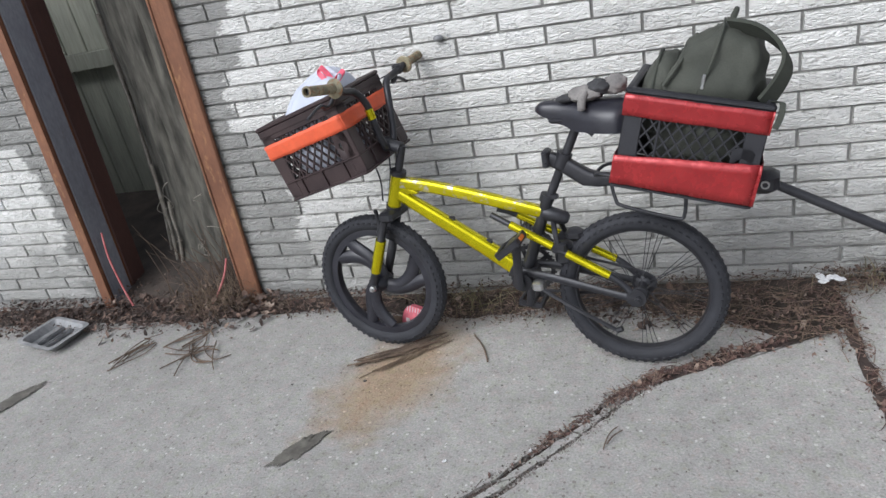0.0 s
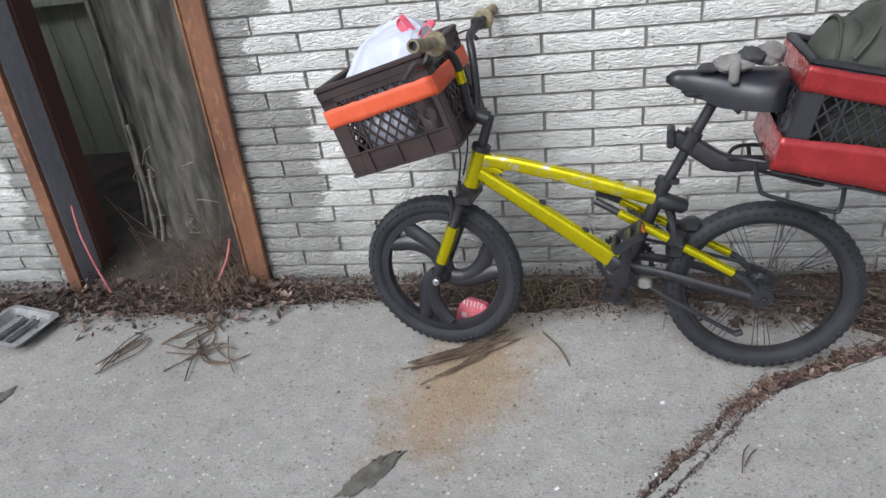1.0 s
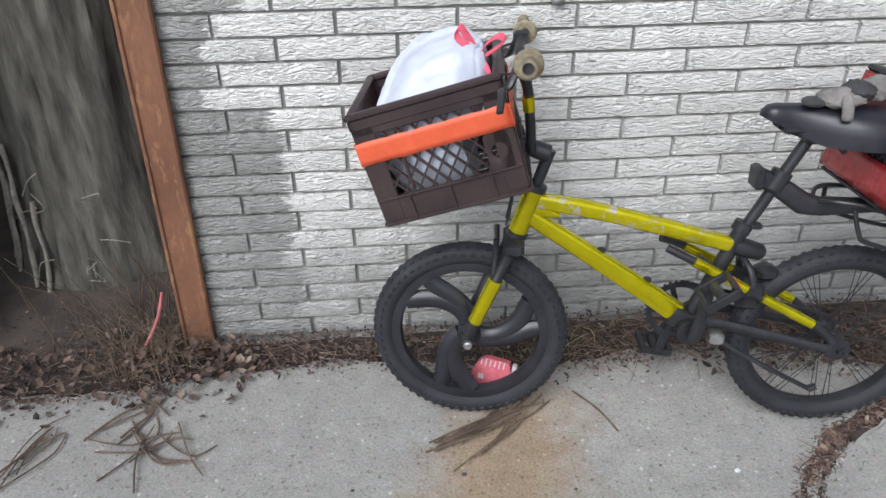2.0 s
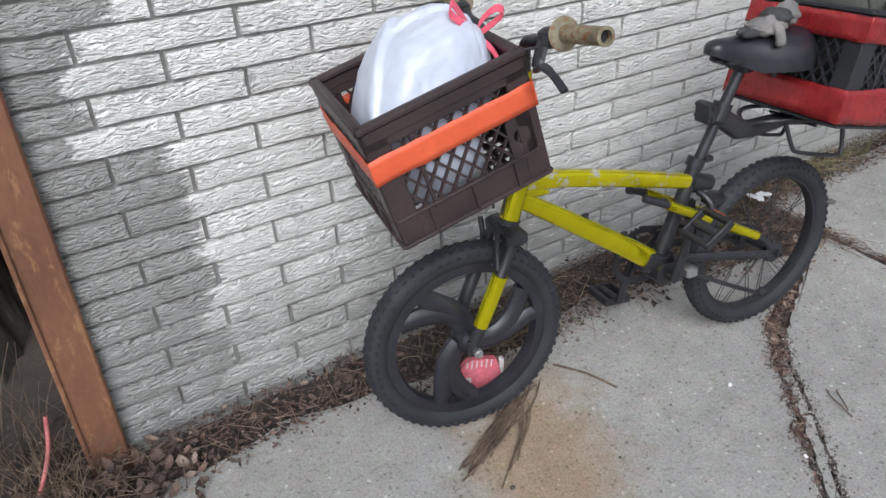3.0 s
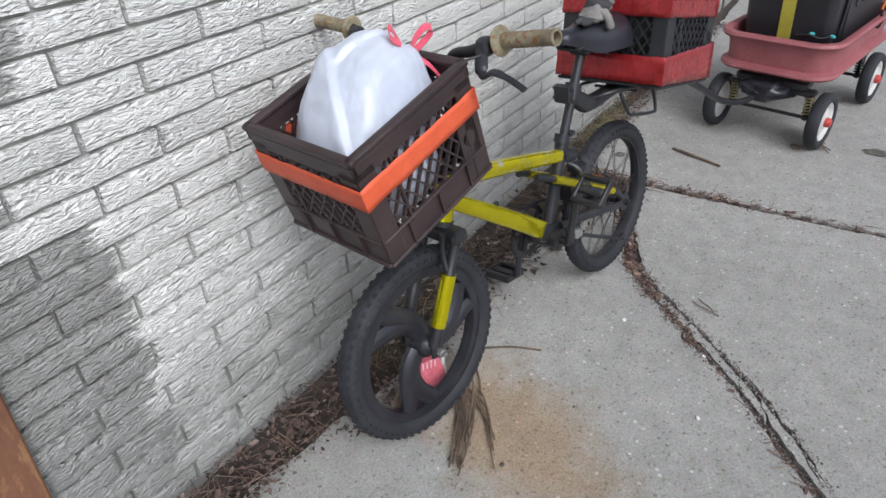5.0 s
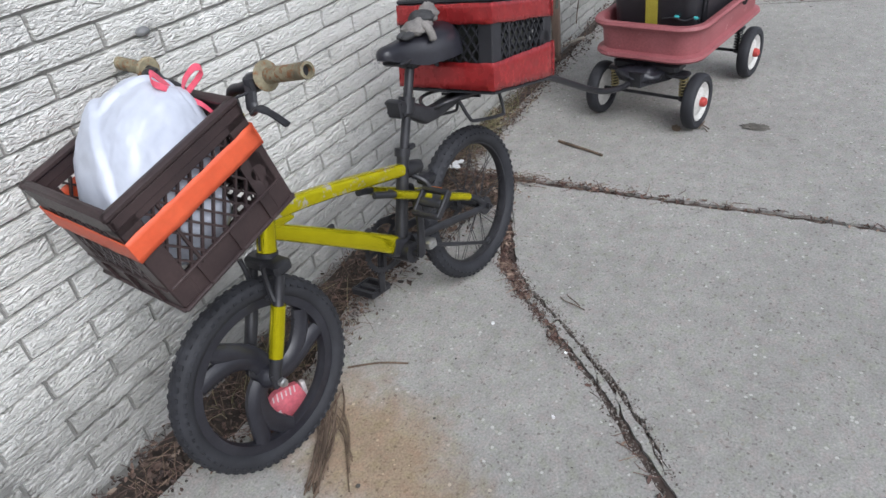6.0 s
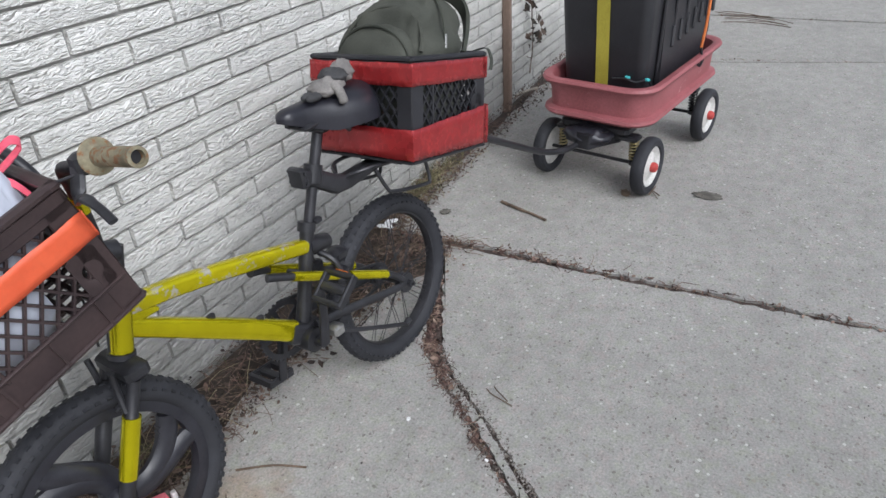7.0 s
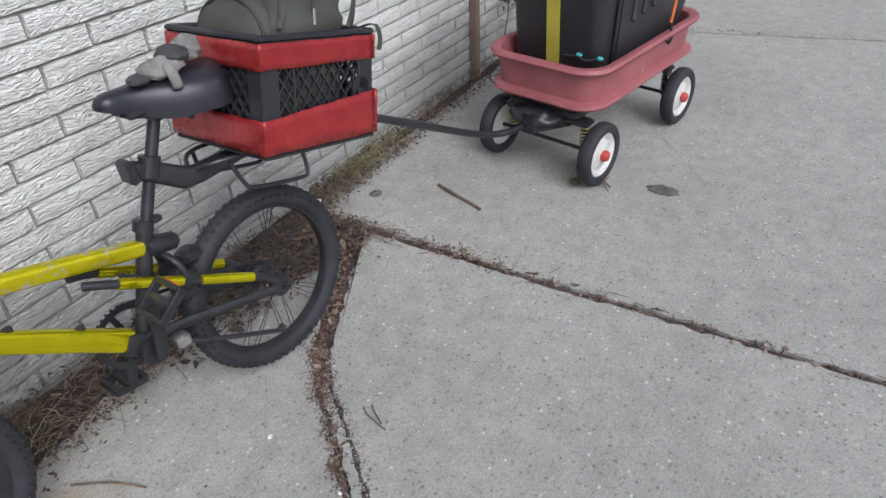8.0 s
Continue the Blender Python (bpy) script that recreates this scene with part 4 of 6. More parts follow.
for s in (1, -1):
    a, b = Vector((0.7535, s * 0.205, 0.9565)), Vector((0.757, s * 0.333, 0.972))
    dirv = (b - a).normalized()
    rot = dirv.to_track_quat("Z", "Y").to_matrix().to_4x4()
    gp = [(0.012, 0), (0.025, 0.001), (0.0285, 0.006), (0.024, 0.011), (0.0155, 0.015), (0.015, 0.03)]
    for k in range(8):
        gp += [(0.0148, 0.034 + 0.011 * k), (0.0135, 0.040 + 0.011 * k)]
    gp += [(0.0152, 0.126), (0.0152, 0.132), (0.010, 0.133), (0.0098, 0.115)]
    part("grip", Geo().turned(gp, 24, STEER @ Matrix.Translation(a) @ rot), M_GUM, bar, "grimy tan rubber grip with flange")
    lev = part("brake_lever", Geo().box(a + Vector((0.012, -s * 0.022, -0.008)), (0.032, 0.03, 0.034), ch=0.006).tube(smooth_path([a + Vector((0.02, -s * 0.024, -0.01)), a + Vector((0.034, -s * 0.018, -0.040)), a + Vector((0.046, -s * 0.002, -0.052)), a + Vector((0.048, s * 0.022, -0.042)), a + Vector((0.048, s * 0.055, -0.050)), a + Vector((0.05, s * 0.092, -0.066))], 4), [0.011] * 6 + [0.0075] * 9 + [0.006] * 6, 8, squash=(1.2, 0.7)).moved(STEER), M_BLACK, bar)
    cab = smooth_path([a + Vector((0.03, -s * 0.02, -0.02)), a + Vector((0.075, -s * 0.07, -0.045)), (0.80, s * 0.09, 0.80), (0.775, s * 0.04, 0.66), (0.79, s * 0.02, 0.56)], 6)
    part("brake_cable", Geo().tube(cab, 0.0026, 6).moved(STEER), M_BLACK, bar)
part("tape_mark", Geo().tube([STEER @ Vector((0.7455, 0.057, 0.836)), STEER @ Vector((0.7492, 0.064, 0.868))], 0.0128, 12), M_YELLOW, bar, "yellow tape round the bar")

# saddle
rows = []
for i in range(20):
    t = i / 19
    u = 0.252 - 0.268 * t
    nose = math.sqrt(max(0.0, 1 - (1 - min(1, t / 0.10)) ** 2))
    half = (0.027 + 0.062 * (0.5 - 0.5 * math.cos(math.pi * min(1, max(0, t - 0.12) / 0.72)))) * max(0.25, nose)
    if t > 0.9:
        half *= 1 - 2.2 * (t - 0.9)
    crown = 0.833 - 0.006 * t
    skirt = 0.806 - 0.050 * min(1, t / 0.45) - 0.010 * t
    row = []
    for k in range(20):
        a = math.pi * k / 19
        row.append((u, half * sq(math.cos(a), 0.8), skirt + (crown - skirt) * max(0.45, nose) * math.sin(a) ** 0.6))
    rows.append(row)
saddle = part("saddle", Geo().rings(rows), M_SADDLE, bike, "scuffed wide black vinyl saddle", smooth=60)
part("saddle_base", Geo().box((0.11, 0, 0.781), (0.20, 0.075, 0.016), pose(0, 0, 0), 0.006), M_BLACK, saddle)
for s in (1, -1):
    part("rail", Geo().tube(smooth_path([(0.215, s * 0.012, 0.785), (0.17, s * 0.022, 0.768), (0.10, s * 0.026, 0.764), (0.03, s * 0.04, 0.784)], 4), 0.0038, 6), M_BLACK, saddle)
part("saddle_clamp", Geo().box((0.138, 0, 0.762), (0.04, 0.062, 0.026), ch=0.006).tube([(0.138, 0.02, 0.762), (0.10, 0.05, 0.752), (0.085, 0.05, 0.738)], 0.006, 8), M_BLACK, saddle)

# luggage rack on the seat post
rack = part("rack", deep_tube([(0.228, 0, 0.668), (0.185, 0, 0.645), (0.125, 0, 0.604), (0.085, 0, 0.596), (-0.03, 0, 0.598), (-0.28, 0, 0.542)], [(0.03, 0.04), (0.034, 0.046), (0.04, 0.05), (0.04, 0.04), (0.045, 0.026), (0.045, 0.02)]), M_BLACK, bike, "black beam rack clamped to the seat post")
part("clamp", Geo().tube([(0.198, 0, 0.640), (0.180, 0, 0.680)], 0.023, 16).box((0.235, 0, 0.668), (0.02, 0.05, 0.05), pose(0, 0, 0), 0.004).tube([(0.235, -0.03, 0.655), (0.235, 0.03, 0.655)], 0.005, 8).tube([(0.235, -0.03, 0.682), (0.235, 0.03, 0.682)], 0.005, 8), M_BLACK, rack)
for s in (1, -1):
    part("side_rail", Geo().tube(smooth_path([(0.10, s * 0.01, 0.612), (0.07, s * 0.05, 0.625), (-0.02, s * 0.07, 0.614), (-0.26, s * 0.07, 0.558)], 4), 0.0052, 8), M_BLACK, rack)
    part("loop", Geo().tube(smooth_path([(0.045, s * 0.07, 0.618), (0.032, s * 0.085, 0.565), (0.01, s * 0.09, 0.545), (-0.12, s * 0.09, 0.508), (-0.145, s * 0.088, 0.515), (-0.15, s * 0.075, 0.578)], 4), 0.0052, 8), M_BLACK, rack)
for u in (-0.06, -0.15, -0.24):
    part("cross_bar", Geo().tube([(u, -0.07, 0.606 + 0.232 * u), (u, 0.07, 0.606 + 0.232 * u)], 0.0045, 8), M_BLACK, rack)

# ---------- milk crates ----------
def bars_in(w, h, step, slope, thick, depth):
    """Crossing diagonal bars clipped to a w x h field, centred, in the x-z plane."""
    g = Geo()
    for sgn in (1, -1):
        c = -w
        while c < w + h:
            pts = []
            for x in (-w / 2, w / 2):
                z = sgn * (x) * slope + (c - w / 2)
                if -h / 2 <= z <= h / 2:
                    pts.append((x, z))
            for z in (-h / 2, h / 2):
                x = (z - (c - w / 2)) / (sgn * slope)
                if -w / 2 < x < w / 2:
                    pts.append((x, z))
            if len(pts) >= 2 and math.hypot(pts[0][0] - pts[1][0], pts[0][1] - pts[1][1]) > 0.01:
                (x0, z0), (x1, z1) = pts[:2]
                ln, an = math.hypot(x1 - x0, z1 - z0), math.degrees(math.atan2(z1 - z0, x1 - x0))
                g.box((0, 0, 0), (ln, depth * (1.0 if sgn > 0 else 0.86), thick), Matrix.Translation(((x0 + x1) / 2, 0, (z0 + z1) / 2)) @ pose(0, 0, 0, 0, -an, 0))
            c += step
    return g


def milk_crate(name, m, L, W, H, mat, label):
    t = thing(name, m, label, "crate", "milk crates on the bicycle")
    cross = Geo().box((0, 0, 0.006), (0.009, W - 0.02, 0.008)).mesh("base_slat", mat)
    along_ = Geo().box((0, 0, 0.006), (L - 0.02, 0.009, 0.007)).mesh("base_slat", mat)
    for i in range(9):
        part("base_slat", cross, mat, t, m=Matrix.Translation((-L * (i + 0.5) / 9, 0, 0)))
        part("base_slat", along_, mat, t, m=Matrix.Translation((-L / 2, W * ((i + 0.5) / 9 - 0.5), 0)))
    for sx in (0, 1):
        for sy in (-1, 1):
            g = Geo()
            cx, cy = (-0.006, -L + 0.006)[sx], sy * (W / 2 - 0.006)
            ix = (-1, 1)[sx]
            g.box((cx + ix * 0.017, cy + sy * 0.003, H / 2), (0.046, 0.007, H - 0.02), ch=0.002)
            g.box((cx - ix * 0.003, cy - sy * 0.017, H / 2), (0.007, 0.046, H - 0.02), ch=0.002)
            g.box((cx + ix * 0.002, cy - sy * 0.002, H / 2), (0.016, 0.016, H - 0.012), ch=0.005)
            g.box((cx + ix * 0.034, cy + sy * 0.001, 0.045), (0.005, 0.012, 0.08))
            g.box((cx, cy - sy * 0.034, 0.045), (0.012, 0.005, 0.08))
            part("corner_post", g, mat, t)
    sides = [(L, Matrix.Translation((-L / 2, W / 2, 0)), 1), (L, Matrix.Translation((-L / 2, -W / 2, 0)) @ pose(0, 0, 0, 0, 0, 180), 1), (W, Matrix.Translation((0, 0, 0)) @ pose(0, 0, 0, 0, 0, -90), 0), (W, Matrix.Translation((-L, 0, 0)) @ pose(0, 0, 0, 0, 0, 90), 0)]
    for ln, sm, long_ in sides:
        g = Geo()
        g.box((0, -0.006, H - 0.008), (ln + 0.010, 0.020, 0.014), ch=0.004)
        g.box((0, -0.004, H - 0.025), (ln + 0.004, 0.012, 0.024), ch=0.003)
        g.box((0, -0.004, H - 0.041), (ln, 0.009, 0.020), ch=0.002)
        part("rim", g.moved(sm), mat, t)
        g = Geo()
        g.box((0, -0.004, 0.030), (ln - 0.01, 0.007, 0.056), ch=0.002)
        g.box((0, -0.002, 0.003), (ln, 0.014, 0.008), ch=0.002)
        g.box((0, -0.002, 0.060), (ln - 0.01, 0.011, 0.006), ch=0.002)
        for k in (-0.28, 0.0, 0.28):
            g.box((ln * k, 0.0, 0.032), (0.005, 0.012, 0.054))
        part("side_band", g.moved(sm), mat, t)
        part("upright", Geo().box((ln * 0.235, -0.004, H * 0.5), (0.006, 0.010, H - 0.10), ch=0.001).moved(sm), mat, t)
        fw, fh = ln - 0.082, H - 0.113
        part("lattice", bars_in(fw, fh, 0.041, 1.35, 0.0040, 0.008).moved(Matrix.Translation((0, -0.005, 0.062 + fh / 2))).moved(sm), mat, t)
        if long_:
            hx = ln / 2 - 0.045 if sm.translation.y > 0 else -ln / 2 + 0.045
            hole, cz, cw, chh = [], H * 0.40, 0.026, H * 0.17
            for dy, rim_ in ((0.0015, 0), (0.0035, 1), (0.0035, 2), (-0.0025, 2), (-0.0025, 0), (0.0015, 0)):
                row = []
                for k in range(20):
                    a = 2 * math.pi * k / 20
                    r = (0.0150, 0.0185)[rim_] if rim_ < 2 else min(cw / max(abs(math.cos(a)), 1e-6), chh / max(abs(math.sin(a)), 1e-6))
                    row.append((-hx - 0.004 + r * math.cos(a), dy - 0.003, cz + r * math.sin(a)))
                hole.append(row)
            part("corner_plate", Geo().rings(hole, False).moved(sm), mat, t, "plate with a round hole")
    return t


def band(z0, z1, mat, name, parent, crumple, L, W, n=14, off=0.0032, smooth_=8):
    """Tape stuck round a crate: front, both long sides; z0, z1 may slope from front to back."""
    pts = []
    for i in range(n + 1):
        pts.append((-L + L * i / n, W / 2 + off))
    pts.append((off, W / 2 + off))
    for i in range(1, n):
        pts.append((off, W / 2 - W * i / n))
    pts.append((off, -W / 2 - off))
    for i in range(n + 1):
        pts.append((-L * i / n, -W / 2 - off))
    pts.append((-L - off, -W / 2 - off))
    for i in range(1, n):
        pts.append((-L - off, -W / 2 + W * i / n))
    pts.append((-L - off, W / 2 + off))
    pts.append(pts[0])
    r = random.Random(int(z0(0) * 1000))
    g = Geo()
    K = 4
    for x, y in pts:
        for k in range(K + 1):
            f = k / K
            z = z0(x) + (z1(x) - z0(x)) * f
            d = r.uniform(0, crumple)
            ox, oy = (d if x >= 0 else -d if x < -L else 0), (d if y > W / 2 else -d if y < -W / 2 else 0)
            g.v.append(Vector((x + ox, y + oy, z + (r.uniform(-0.0015, 0.0015) if k in (0, K) else 0))))
    for i in range(len(pts) - 1):
        for k in range(K):
            a = i * (K + 1) + k
            g.f.append((a, a + K + 1, a + K + 2, a + 1))
    ob = part(name, g, mat, parent, smooth=smooth_)
    md = ob.modifiers.new("thickness", "SOLIDIFY")
    md.thickness, md.offset = 0.0008, 1
    return ob


FC = Matrix.Translation((0.0056, -0.003, 0.0143)) @ BIKE @ STEER @ Matrix.Translation((1.053, -0.004, 0.604)) @ pose(0, 0, 0, 0, 17.0, 0) @ Matrix.Rotation(radians(-5.1), 4, "X") @ Matrix.Rotation(radians(-1.4), 4, "Y")
crate_f = milk_crate("milk_crate", FC, 0.316, 0.292, 0.256, M_CRATE, "dark brown plastic milk crate with orange tape on the handlebar")
tagged(band(lambda x: 0.145, lambda x: 0.194, M_ORANGE, "tape_band", crate_f, 0.0009, 0.316, 0.292, off=0.0024), "bright orange tape")
RC = BIKE @ Matrix.Translation((0.022, 0.014, 0.634)) @ pose(0, 0, 0, 0, -12.9, 0)
crate_r = milk_crate("milk_crate", RC, 0.330, 0.322, 0.256, M_CRATE_BLACK, "black plastic milk crate with red foil tape on the rear rack")
tagged(band(lambda x: 0.186, lambda x: 0.240, M_RED, "tape_band", crate_r, 0.0012, 0.33, 0.322, 16, 0.0034), "shiny red foil tape")
tagged(band(lambda x: 0.010, lambda x: 0.085 - 0.09 * x, M_RED, "tape_band", crate_r, 0.0014, 0.33, 0.322, 16, 0.0068), "shiny red foil tape, crumpled")


def lump(fn, nu=40, nv=26):
    """A closed lump: fn(direction) gives the point."""
    rows_ = []
    for j in range(1, nv):
        b = math.pi * j / nv
        rows_.append([fn(Vector((math.sin(b) * math.cos(2 * math.pi * i / nu), math.sin(b) * math.sin(2 * math.pi * i / nu), math.cos(b)))) for i in range(nu)])
    return Geo().rings(rows_)


# white bag in the front crate
def bag_fn(d):
    p = Vector((-0.150 + 0.134 * sq(d.x, 0.72), 0.006 + 0.124 * sq(d.y, 0.72), 0.160 + 0.160 * sq(d.z, 0.78)))
    if d.z > 0:
        p.x += (p.x + 0.17) * -0.10 * d.z - 0.062 * d.z
        p.y += (p.y + 0.02) * -0.18 * d.z - 0.004 * d.z
    # two overlapping folds gathered towards the knot
    up = max(0.0, min(1.0, (p.z - 0.15) / 0.06))
    s1 = (p.x + 0.16) * -0.66 + (p.y + 0.02) * 0.75 + 0.012 * noise.noise(p * 14)
    s2 = p.y + 0.02 + 0.25 * (p.x + 0.15) + 0.010 * noise.noise(p * 12)
    w = noise.noise(d * 1.7 + Vector((3, 1, 0))) * 0.012
    ease = lambda v: (lambda k: k * k * (3 - 2 * k))(max(0.0, min(1.0, v)))
    w += up * 0.012 * ease(0.5 - s1 / 0.014) * math.exp(min(0.0, s1) / 0.05) * ease((p.x + 0.22) / 0.06)
    w += up * 0.012 * ease(0.5 - s2 / 0.014) * math.exp(min(0.0, s2) / 0.05) * ease((-0.13 - p.x) / 0.05)
    knot = d - Vector((-0.62, -0.1, 0.75)).normalized()
    ang = math.atan2(knot.x + knot.z * 0.6, knot.y)
    w -= 0.009 * (1 - abs(math.sin(ang * 4.0 + 2 * noise.noise(d * 1.3)))) ** 6 * math.exp(-knot.length / 0.5)
    w += 0.002 * noise.noise(d * 6) + 0.0007 * noise.noise(d * 13)
    q = p + d * w
    q.z = max(q.z, 0.014)
    rear = -0.205 - 0.085 * max(0.0, min(1.0, (q.z - 0.13) / 0.08))
    q.x = max(min(q.x, -0.014), rear)
    q.y = max(min(q.y, 0.133), -0.131)
    return q


bag = thing("plastic_bag", FC, "full white plastic bag with pink ties in the milk crate", "bag")
part("sack", lump(bag_fn, 170, 110), M_BAG, bag, smooth=70)
to_crate = FC.inverted()
KNOT = Vector((-0.215, -0.372, 0.938))
for pts, half in (([(0, 0, 0), (-0.012, 0.01, 0.04), (-0.045, 0.012, 0.088), (-0.055, 0.006, 0.070), (-0.03, -0.006, 0.045), (0, 0, 0.01)], 0.008), ([(0, 0, 0), (0.014, -0.008, 0.045), (0.045, -0.02, 0.070), (0.060, -0.028, 0.060), (0.04, -0.02, 0.040), (0.005, 0, 0.012)], 0.008), ([(0, 0, 0), (0.012, -0.03, 0.002), (0.022, -0.06, -0.025), (0.028, -0.085, -0.065), (0.024, -0.098, -0.11)], 0.007), ([(0, 0, 0), (-0.03, -0.016, -0.006), (-0.05, -0.045, -0.022)], 0.008)):
    line_ = [to_crate @ (KNOT + Vector(q) * 0.8) for q in pts]
    part("tie", Geo().ribbon(smooth_path(line_, 6), half, (0.55, 0.62, -0.4), 0.0016), M_PINK, bag, "pink-red plastic tie")
part("knot", lump(lambda d: to_crate @ (KNOT + Vector((d.x * 0.016, d.y * 0.016, d.z * 0.014)) * (1 + 0.4 * noise.noise(d * 4))), 18, 12), M_PINK, bag)


# backpack in the rear crate
def pack_fn(d):
    e = 0.62
    p = Vector((-0.178 + 0.122 * sq(d.x, e), 0.0 + 0.140 * sq(d.y, e), 0.205 + 0.200 * sq(d.z, 0.72)))
    if p.z > 0.25:
        k = (p.z - 0.25) / 0.16
        p.y *= 1 - 0.20 * k * k
        p.x = -0.185 + (p.x + 0.185) * (1 - 0.34 * k * k) - 0.030 * k
    p += d * (0.014 * noise.noise(d * 2.6) + 0.005 * noise.noise(d * 8) + 0.006 * math.sin(p.z * 75 + 3 * noise.noise(d * 2)))
    p.x = max(min(p.x, -0.018), -0.312)
    p.y = max(min(p.y, 0.150), -0.150)
    p.z = max(p.z, 0.013)
    return p


pack = thing("backpack", RC, "olive green canvas backpack standing in the rear crate", "backpack")
part("body", lump(pack_fn, 60, 40), M_OLIVE, pack, smooth=70)
part("front_pocket", lump(lambda d: Vector((-0.060 + 0.042 * sq(d.x, 0.8) - 0.02 * max(0, d.z), 0.0 + 0.116 * sq(d.y, 0.75), 0.215 + 0.110 * sq(d.z, 0.75))) + d * 0.005 * noise.noise(d * 4), 40, 24), M_OLIVE, pack, smooth=70)
part("pocket_piping", Geo().tube(smooth_path([(-0.052, 0.118 * math.cos(a), 0.225 + 0.098 * math.sin(a)) for a in (math.pi * k / 12 for k in range(13))], 3), 0.0042, 6), M_OLIVE_DARK, pack)
part("flap_seam", Geo().tube(smooth_path([(-0.078 - 0.05 * math.sin(a), 0.132 * math.cos(a), 0.262 + 0.105 * math.sin(a)) for a in (math.pi * k / 12 for k in range(13))], 3), 0.006, 6), M_OLIVE, pack)
zp = part("zip", Geo().tube(smooth_path([(-0.150, 0.141, 0.24), (-0.17, 0.139, 0.30), (-0.18, 0.12, 0.36), (-0.185, 0.08, 0.402), (-0.185, 0, 0.412)], 5), 0.004, 6), M_OLIVE_DARK, pack)
part("puller", Geo().box((-0.166, 0.146, 0.285), (0.008, 0.004, 0.035), ch=0.002), M_STEEL, zp)
part("shoulder_strap", Geo().ribbon(smooth_path([(-0.20, 0.06, 0.405), (-0.265, 0.08, 0.402), (-0.318, 0.09, 0.372), (-0.338, 0.095, 0.335), (-0.328, 0.10, 0.285), (-0.306, 0.105, 0.24)], 6), 0.024, (0.5, 0.55, 0.65), 0.010), M_OLIVE_DARK, pack, "padded dark olive strap")
part("loose_strap", Geo().ribbon(smooth_path([(-0.325, 0.13, 0.255), (-0.343, 0.158, 0.262), (-0.346, 0.172, 0.235), (-0.340, 0.174, 0.205)], 5), 0.007, (1, 0, 0.1), 0.002), M_OLIVE_DARK, pack)
part("haul_loop", Geo().tube(smooth_path([(-0.20, -0.03, 0.408), (-0.205, -0.02, 0.432), (-0.205, 0.02, 0.434), (-0.20, 0.035, 0.408)], 5), 0.007, 8), M_OLIVE_DARK, pack)

# gloves on the saddle
GM = BIKE @ Matrix.Translation((0.085, 0.006, 0.838)) @ Matrix.Diagonal((0.95, 0.9, 0.8, 1))
glove = thing("glove", GM, "grey and black work glove draped over the saddle", "glove")
part("palm", lump(lambda d: Vector((0.020 + 0.050 * sq(d.x, 0.85), 0.014 + 0.040 * d.y, 0.010 + 0.024 * d.z - 9 * max(0, abs(d.y * 0.045) - 0.015) ** 2)) + d * (0.010 * noise.noise(d * 2.6 + Vector((2, 0, 0))) + 0.003 * noise.noise(d * 8)), 30, 20), M_GLOVE, glove, smooth=70)
part("cuff", lump(lambda d: Vector((-0.060 + 0.036 * d.x - 0.008 * max(0, d.z), -0.006 + 0.034 * d.y * (1 - 0.55 * max(0, d.z)), 0.022 + (0.042 if d.z > 0 else 0.026) * d.z)) + d * 0.010 * noise.noise(d * 2.8 + Vector((0, 4, 0))), 26, 18), M_GLOVE, glove, smooth=70)
part("knuckle", lump(lambda d: Vector((-0.020 + 0.034 * d.x, 0.004 + 0.040 * d.y, 0.026 + 0.026 * d.z)) + d * 0.010 * noise.noise(d * 3 + Vector((0, 0, 9))), 26, 16), M_GLOVE_DARK, glove, smooth=70)
part("thumb", Geo().tube(smooth_path([(0.016, 0.036, 0.016), (0.020, 0.056, 0.008), (0.022, 0.068, -0.014), (0.022, 0.071, -0.034)], 4), [0.013] * 6 + [0.012] * 6 + [0.007], 10), M_GLOVE, glove, smooth=70)
for x1, y1 in ((0.088, 0.028), (0.082, 0.004)):
    part("finger", lump(lambda d: Vector((x1 - 0.012 + 0.028 * d.x, y1 + 0.013 * d.y, 0.002 + 0.012 * d.z)) + d * 0.003 * noise.noise(d * 4), 14, 10), M_GLOVE_DARK, glove, smooth=70)

# ---------- wagon ----------
WG = Matrix.Translation((2.236, -0.780, 0)) @ pose(0, 0, 0, 0, 0, -10.8)
wagon = thing("pull_wagon", WG, "faded red plastic pull wagon hitched behind the bicycle", "wagon")


def round_rect(hx, hy, r, z, n=7):
    out = []
    for cx, cy, a0 in ((hx - r, hy - r, 0), (-hx + r, hy - r, 90), (-hx + r, -hy + r, 180), (hx - r, -hy + r, 270)):
        for i in range(n + 1):
            a = radians(a0 + 90 * i / n)
            out.append((cx + r * math.cos(a), cy + r * math.sin(a), z))
    return out


HX, HY = 0.405, 0.228
tub = Geo()
tub.rings([round_rect(HX - 0.02, HY - 0.02, 0.085, 0.300), round_rect(HX + 0.006, HY + 0.006, 0.10, 0.302), round_rect(HX + 0.014, HY + 0.014, 0.105, 0.312), round_rect(HX + 0.010, HY + 0.010, 0.10, 0.325), round_rect(HX - 0.012, HY - 0.012, 0.09, 0.333), round_rect(HX - 0.008, HY - 0.008, 0.09, 0.40), round_rect(HX - 0.002, HY - 0.002, 0.092, 0.428), round_rect(HX + 0.018, HY + 0.018, 0.105, 0.434), round_rect(HX + 0.024, HY + 0.024, 0.11, 0.445), round_rect(HX + 0.018, HY + 0.018, 0.105, 0.456), round_rect(HX - 0.002, HY - 0.002, 0.092, 0.458), round_rect(HX - 0.012, HY - 0.012, 0.09, 0.450), round_rect(HX - 0.018, HY - 0.018, 0.085, 0.34), round_rect(HX - 0.03, HY - 0.03, 0.08, 0.322)])
